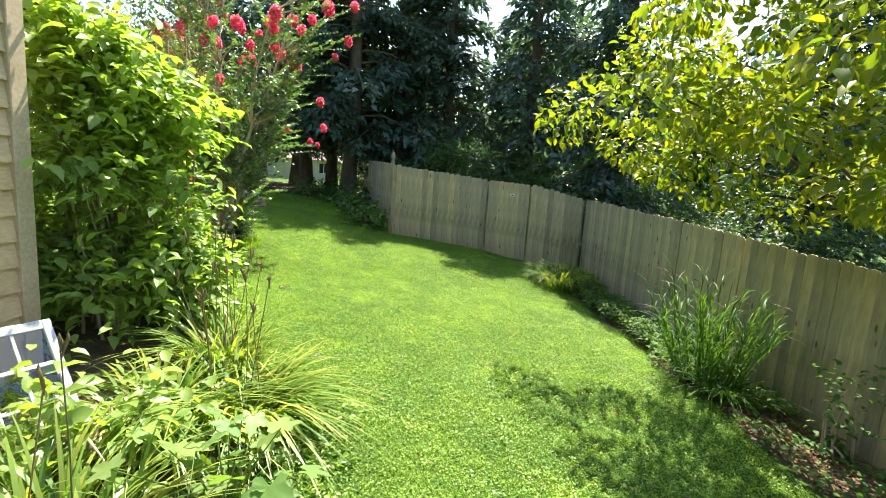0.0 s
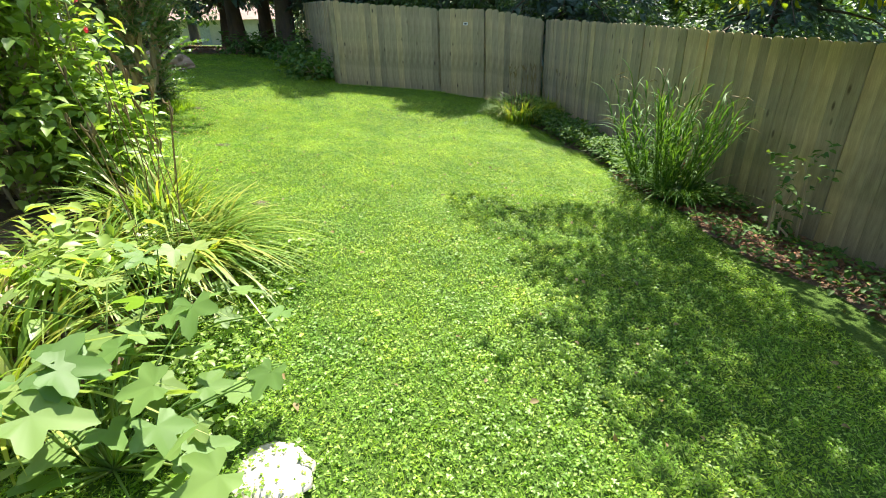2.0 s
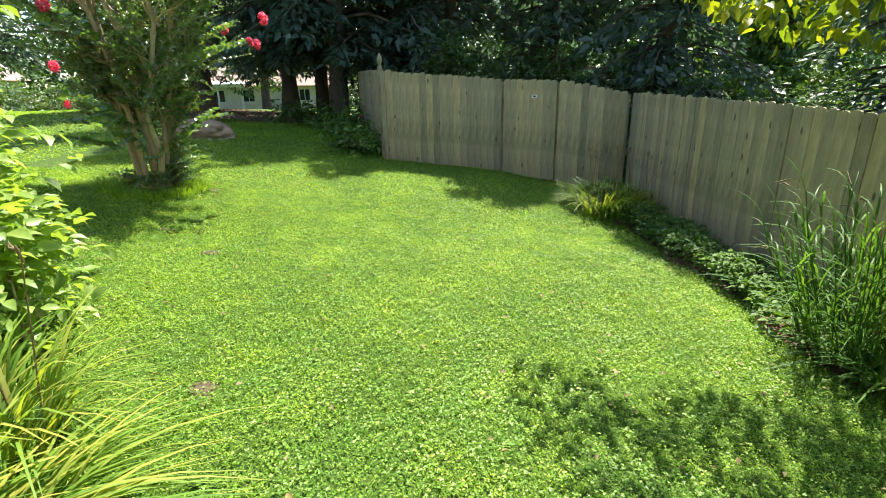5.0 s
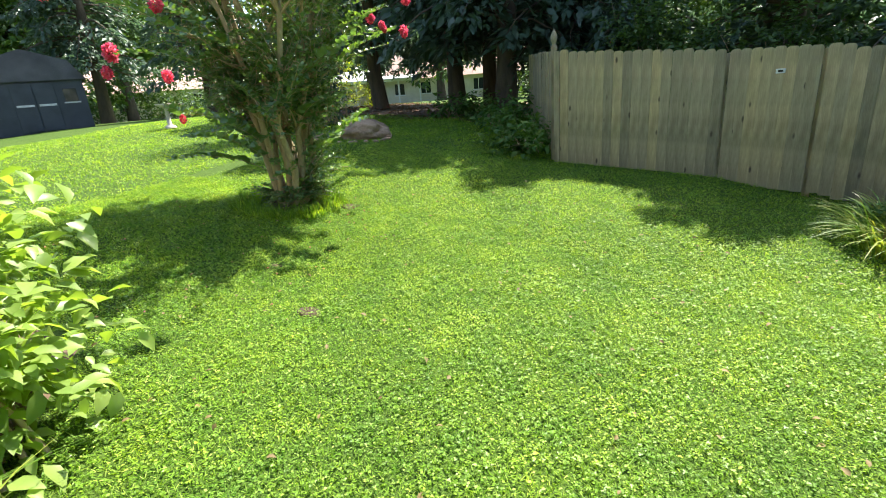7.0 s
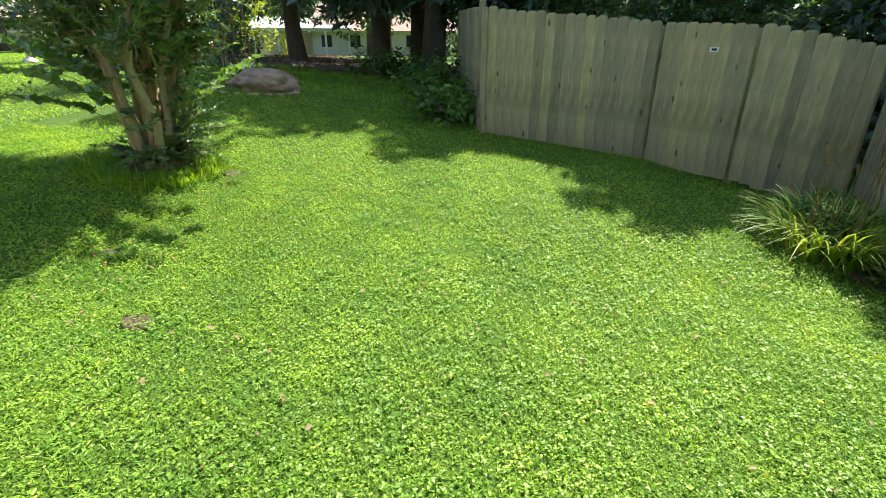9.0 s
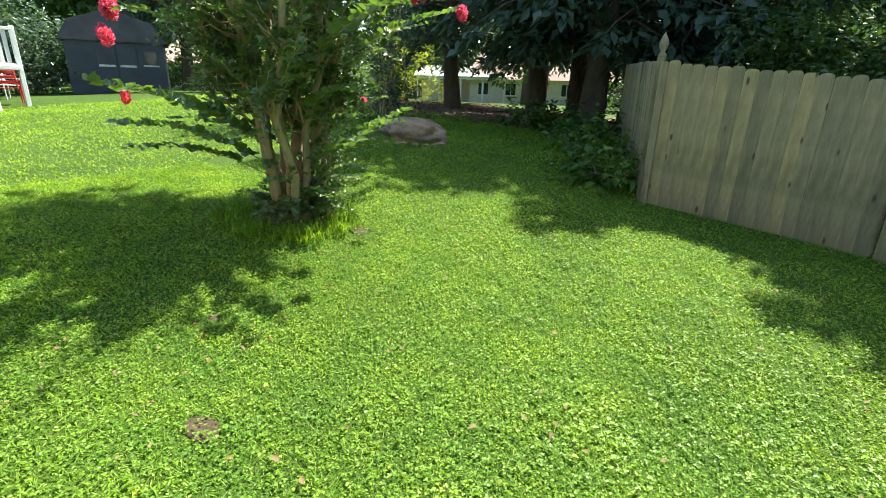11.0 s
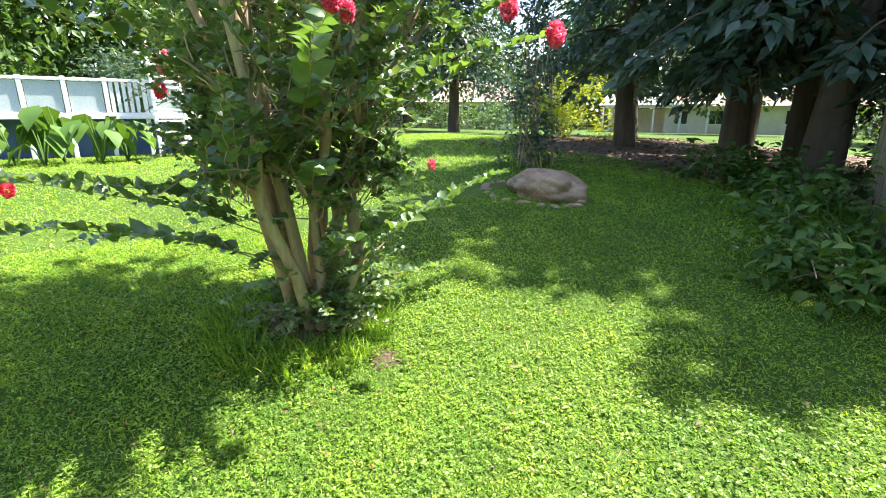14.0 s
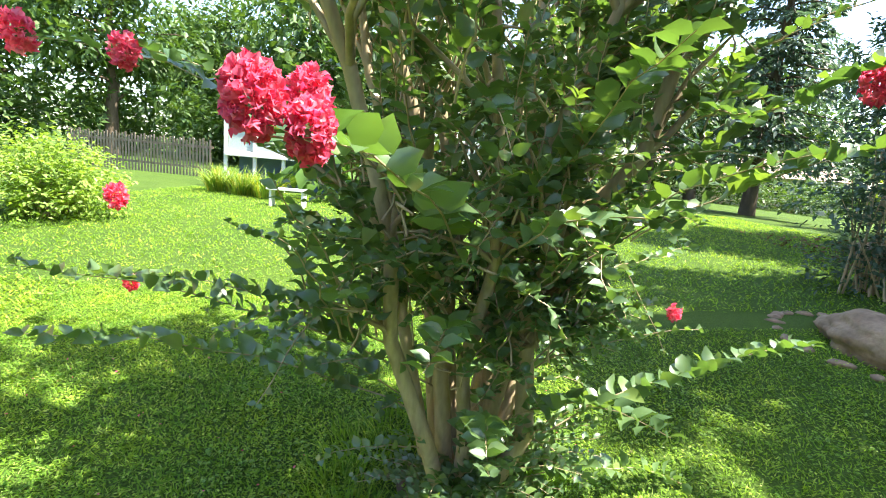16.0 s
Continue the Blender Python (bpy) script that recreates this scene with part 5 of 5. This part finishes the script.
def shed(x, y, turn):
    root = empty("garden_shed", (x, y, gz(x, y)), "dark grey garden shed with a gambrel roof", "shed")
    root.matrix_basis = pose(x, y, gz(x, y), 0, 0, turn)
    part("wall", boxed((-1.5, -1.2, -0.1), (1.5, 1.2, 1.75)), SHED_WALL, root)
    prof = ((-1.65, 1.7), (-1.25, 2.35), (0, 2.75), (1.25, 2.35), (1.65, 1.7), (1.5, 1.72), (0, 2.62), (-1.5, 1.72))
    bm = bmesh.new()
    a = [bm.verts.new((px, -1.3, pz)) for px, pz in prof]
    b = [bm.verts.new((px, 1.3, pz)) for px, pz in prof]
    for i in range(8):
        j = (i + 1) % 8
        bm.faces.new((a[i], a[j], b[j], b[i]))
    bm.faces.new(a[:5][::-1])
    bm.faces.new(b[:5])
    bmesh.ops.recalc_face_normals(bm, faces=bm.faces)
    part("roof", bm, DARK_SHINGLE, root)
    for s in (-0.62, 0.02):
        d = part("door", boxed((s, -1.235, 0), (s + 0.6, -1.203, 1.65), 0.006), SHED_WALL, root)
        part("trim", boxed((s + 0.05, -1.25, 0.85), (s + 0.55, -1.237, 0.92)), GREYED_WHITE, d)
    w = part("window", boxed((0.85, -1.22, 0.95), (1.25, -1.203, 1.4)), GLASS, root)
    part("frame", boxed((0.8, -1.213, 0.9), (1.3, -1.2, 0.95)), GREYED_WHITE, w)


shed(-21.5, 13.9, 62)
for x, y, h in ((-23.5, 9.8, 2.8), (-23.0, 11.6, 2.4), (-24.5, 7.5, 3.0)):
    cs = [(x + RNG.normal(0, 0.7), y + RNG.normal(0, 0.7), gz(x, y) + RNG.uniform(0.3, h)) for _ in range(22)]
    twiggy_bush("dark_shrub", x, y, "dark leafy shrub behind the white pool deck", cs, np.full(22, 0.6), 3500, 0.2, DARK, fine=False)


def low_house(name, x, y, turn, wide, deep, wall_h, roof_h, label):
    z = gz(x, y)
    root = empty(name, (x, y, z), label, "house")
    root.matrix_basis = pose(x, y, z, 0, 0, turn)
    part("wall", boxed((-wide / 2, -deep / 2, -0.5), (wide / 2, deep / 2, wall_h)), CREAM, root)
    bm = bmesh.new()
    o = 0.5
    pts = [(-wide / 2 - o, -deep / 2 - o, wall_h), (wide / 2 + o, -deep / 2 - o, wall_h), (wide / 2 + o, deep / 2 + o, wall_h), (-wide / 2 - o, deep / 2 + o, wall_h), (-wide / 2 + 1.2, 0, wall_h + roof_h), (wide / 2 - 1.2, 0, wall_h + roof_h)]
    vs = [bm.verts.new(p) for p in pts]
    for q in ((0, 1, 5, 4), (2, 3, 4, 5), (3, 0, 4), (1, 2, 5), (3, 2, 1, 0)):
        bm.faces.new([vs[k] for k in q])
    part("roof", bm, SHINGLE, root)
    k = int(wide / 2.6)
    for i in range(k):
        px = -wide / 2 + (i + 0.5) * wide / k
        if i == k // 2:
            part("door", boxed((px - 0.45, -deep / 2 - 0.05, 0), (px + 0.45, -deep / 2 - 0.003, 2.05), 0.01), GREYED_WHITE, root)
            continue
        w = part("window", boxed((px - 0.5, -deep / 2 - 0.03, 0.9), (px + 0.5, -deep / 2 - 0.003, 2.0)), GLASS, root)
        part("frame", boxed((px - 0.58, -deep / 2 - 0.06, 0.8), (px + 0.58, -deep / 2 - 0.032, 0.9)), WHITE, w)
        part("mullion", boxed((px - 0.03, -deep / 2 - 0.05, 0.9), (px + 0.03, -deep / 2 - 0.032, 2.0)), WHITE, w)


low_house("neighbour_house", -23.5, 56, 26, 14, 8, 2.4, 3.6, "low cream neighbouring house with a pinkish shingle roof")


def carport(x, y, turn, wide, deep):
    """An open porch: posts, a pale low-pitched roof and a cream back wall."""
    root = empty("carport", (x, y, gz(x, y)), "open cream carport with white posts and pale roof", "carport")
    root.matrix_basis = pose(x, y, gz(x, y), 0, 0, turn)
    part("wall", boxed((-wide / 2, deep / 2 - 0.15, -0.3), (wide / 2, deep / 2, 2.3)), CREAM, root)
    for i in range(5):
        px = -wide / 2 + 0.1 + i * (wide - 0.2) / 4
        part("post", boxed((px - 0.07, -deep / 2, -0.3), (px + 0.07, -deep / 2 + 0.14, 2.3), 0.01), WHITE, root)
    part("beam", boxed((-wide / 2, -deep / 2, 2.3), (wide / 2, -deep / 2 + 0.16, 2.5), 0.01), WHITE, root)
    bm = boxed((-wide / 2 - 0.3, -deep / 2 - 0.3, 2.5), (wide / 2 + 0.3, deep / 2 + 0.3, 2.6))
    for v in bm.verts:
        v.co.z += max(0, v.co.y + deep / 2) * 0.22
    part("roof", bm, GREYED_WHITE, root)


carport(-29.5, 50, 31, 9, 5)
low_house("neighbour_house", -43, 34, 58, 14, 8, 2.4, 2.2, "far low house with a pinkish roof behind the yard")

pick = empty("picket_fence", (-20.5, -3.2, gz(-20.5, -3.2)), "old brown picket fence at the far end of the yard", "fence")
pick.matrix_basis = pose(-20.5, -3.2, gz(-20.5, -3.2), 0, 0, 76)
for i in range(46):
    h = 1.35 + 0.06 * math.sin(i * 2.1)
    r = part("picket", boxed((-3.2 + i * 0.14, -0.01, -0.05), (-3.12 + i * 0.14, 0.01, h), 0.004), PICKET, pick)
for z in (0.3, 1.05):
    part("rail", boxed((-3.25, 0.012, z), (3.25, 0.05, z + 0.08), 0.004), PICKET, pick)

birdbath = empty("birdbath", (-12.6, 12.6, gz(-12.6, 12.6)), "small pale birdbath on the lawn", "birdbath")
prof = ((0.16, 0), (0.15, 0.05), (0.06, 0.1), (0.05, 0.5), (0.1, 0.56), (0.24, 0.62), (0.26, 0.66), (0.2, 0.64), (0.02, 0.6))
V, F, sd = [], [], 16
for r, h in prof:
    V += [(r * math.cos(6.2832 * k / sd), r * math.sin(6.2832 * k / sd), h) for k in range(sd)]
for i in range(len(prof) - 1):
    F += [(i * sd + k, i * sd + (k + 1) % sd, (i + 1) * sd + (k + 1) % sd, (i + 1) * sd + k) for k in range(sd)]
part("basin", mesh_from("basin", V, F, PALE_STONE, True), PALE_STONE, birdbath)

# far woods' lower growth, which closes the horizon
for i in range(26):
    a = radians(-60 + i * 8.0)
    d = 27 + 20 * ((i * 0.73) % 1) if i % 2 else 46
    x, y = -5 - d * math.sin(a), 6 + d * math.cos(a)
    if -50 < x < -12 and y > 24 and d < 50:
        continue
    cs = [(x + RNG.normal(0, 2.4), y + RNG.normal(0, 2.4), gz(x, y) + RNG.uniform(0.3, 3.6)) for _ in range(22)]
    twiggy_bush("thicket", x, y, "dense green thicket at the edge of the yard", cs, np.full(22, 1.3), 3000, 0.52, WOODS, fine=False)

for i in range(24):
    a = radians(-75 + i * 8.0)
    x, y = -6 - 80 * math.sin(a), 6 + 80 * math.cos(a)
    cs = [(x + RNG.normal(0, 4.5), y + RNG.normal(0, 4.5), gz(x, y) + RNG.uniform(0.3, 9)) for _ in range(34)]
    twiggy_bush("thicket", x, y, "dense dark green woodland edge in the distance", cs, np.full(34, 2.6), 2200, 1.35, WOODS, fine=False)
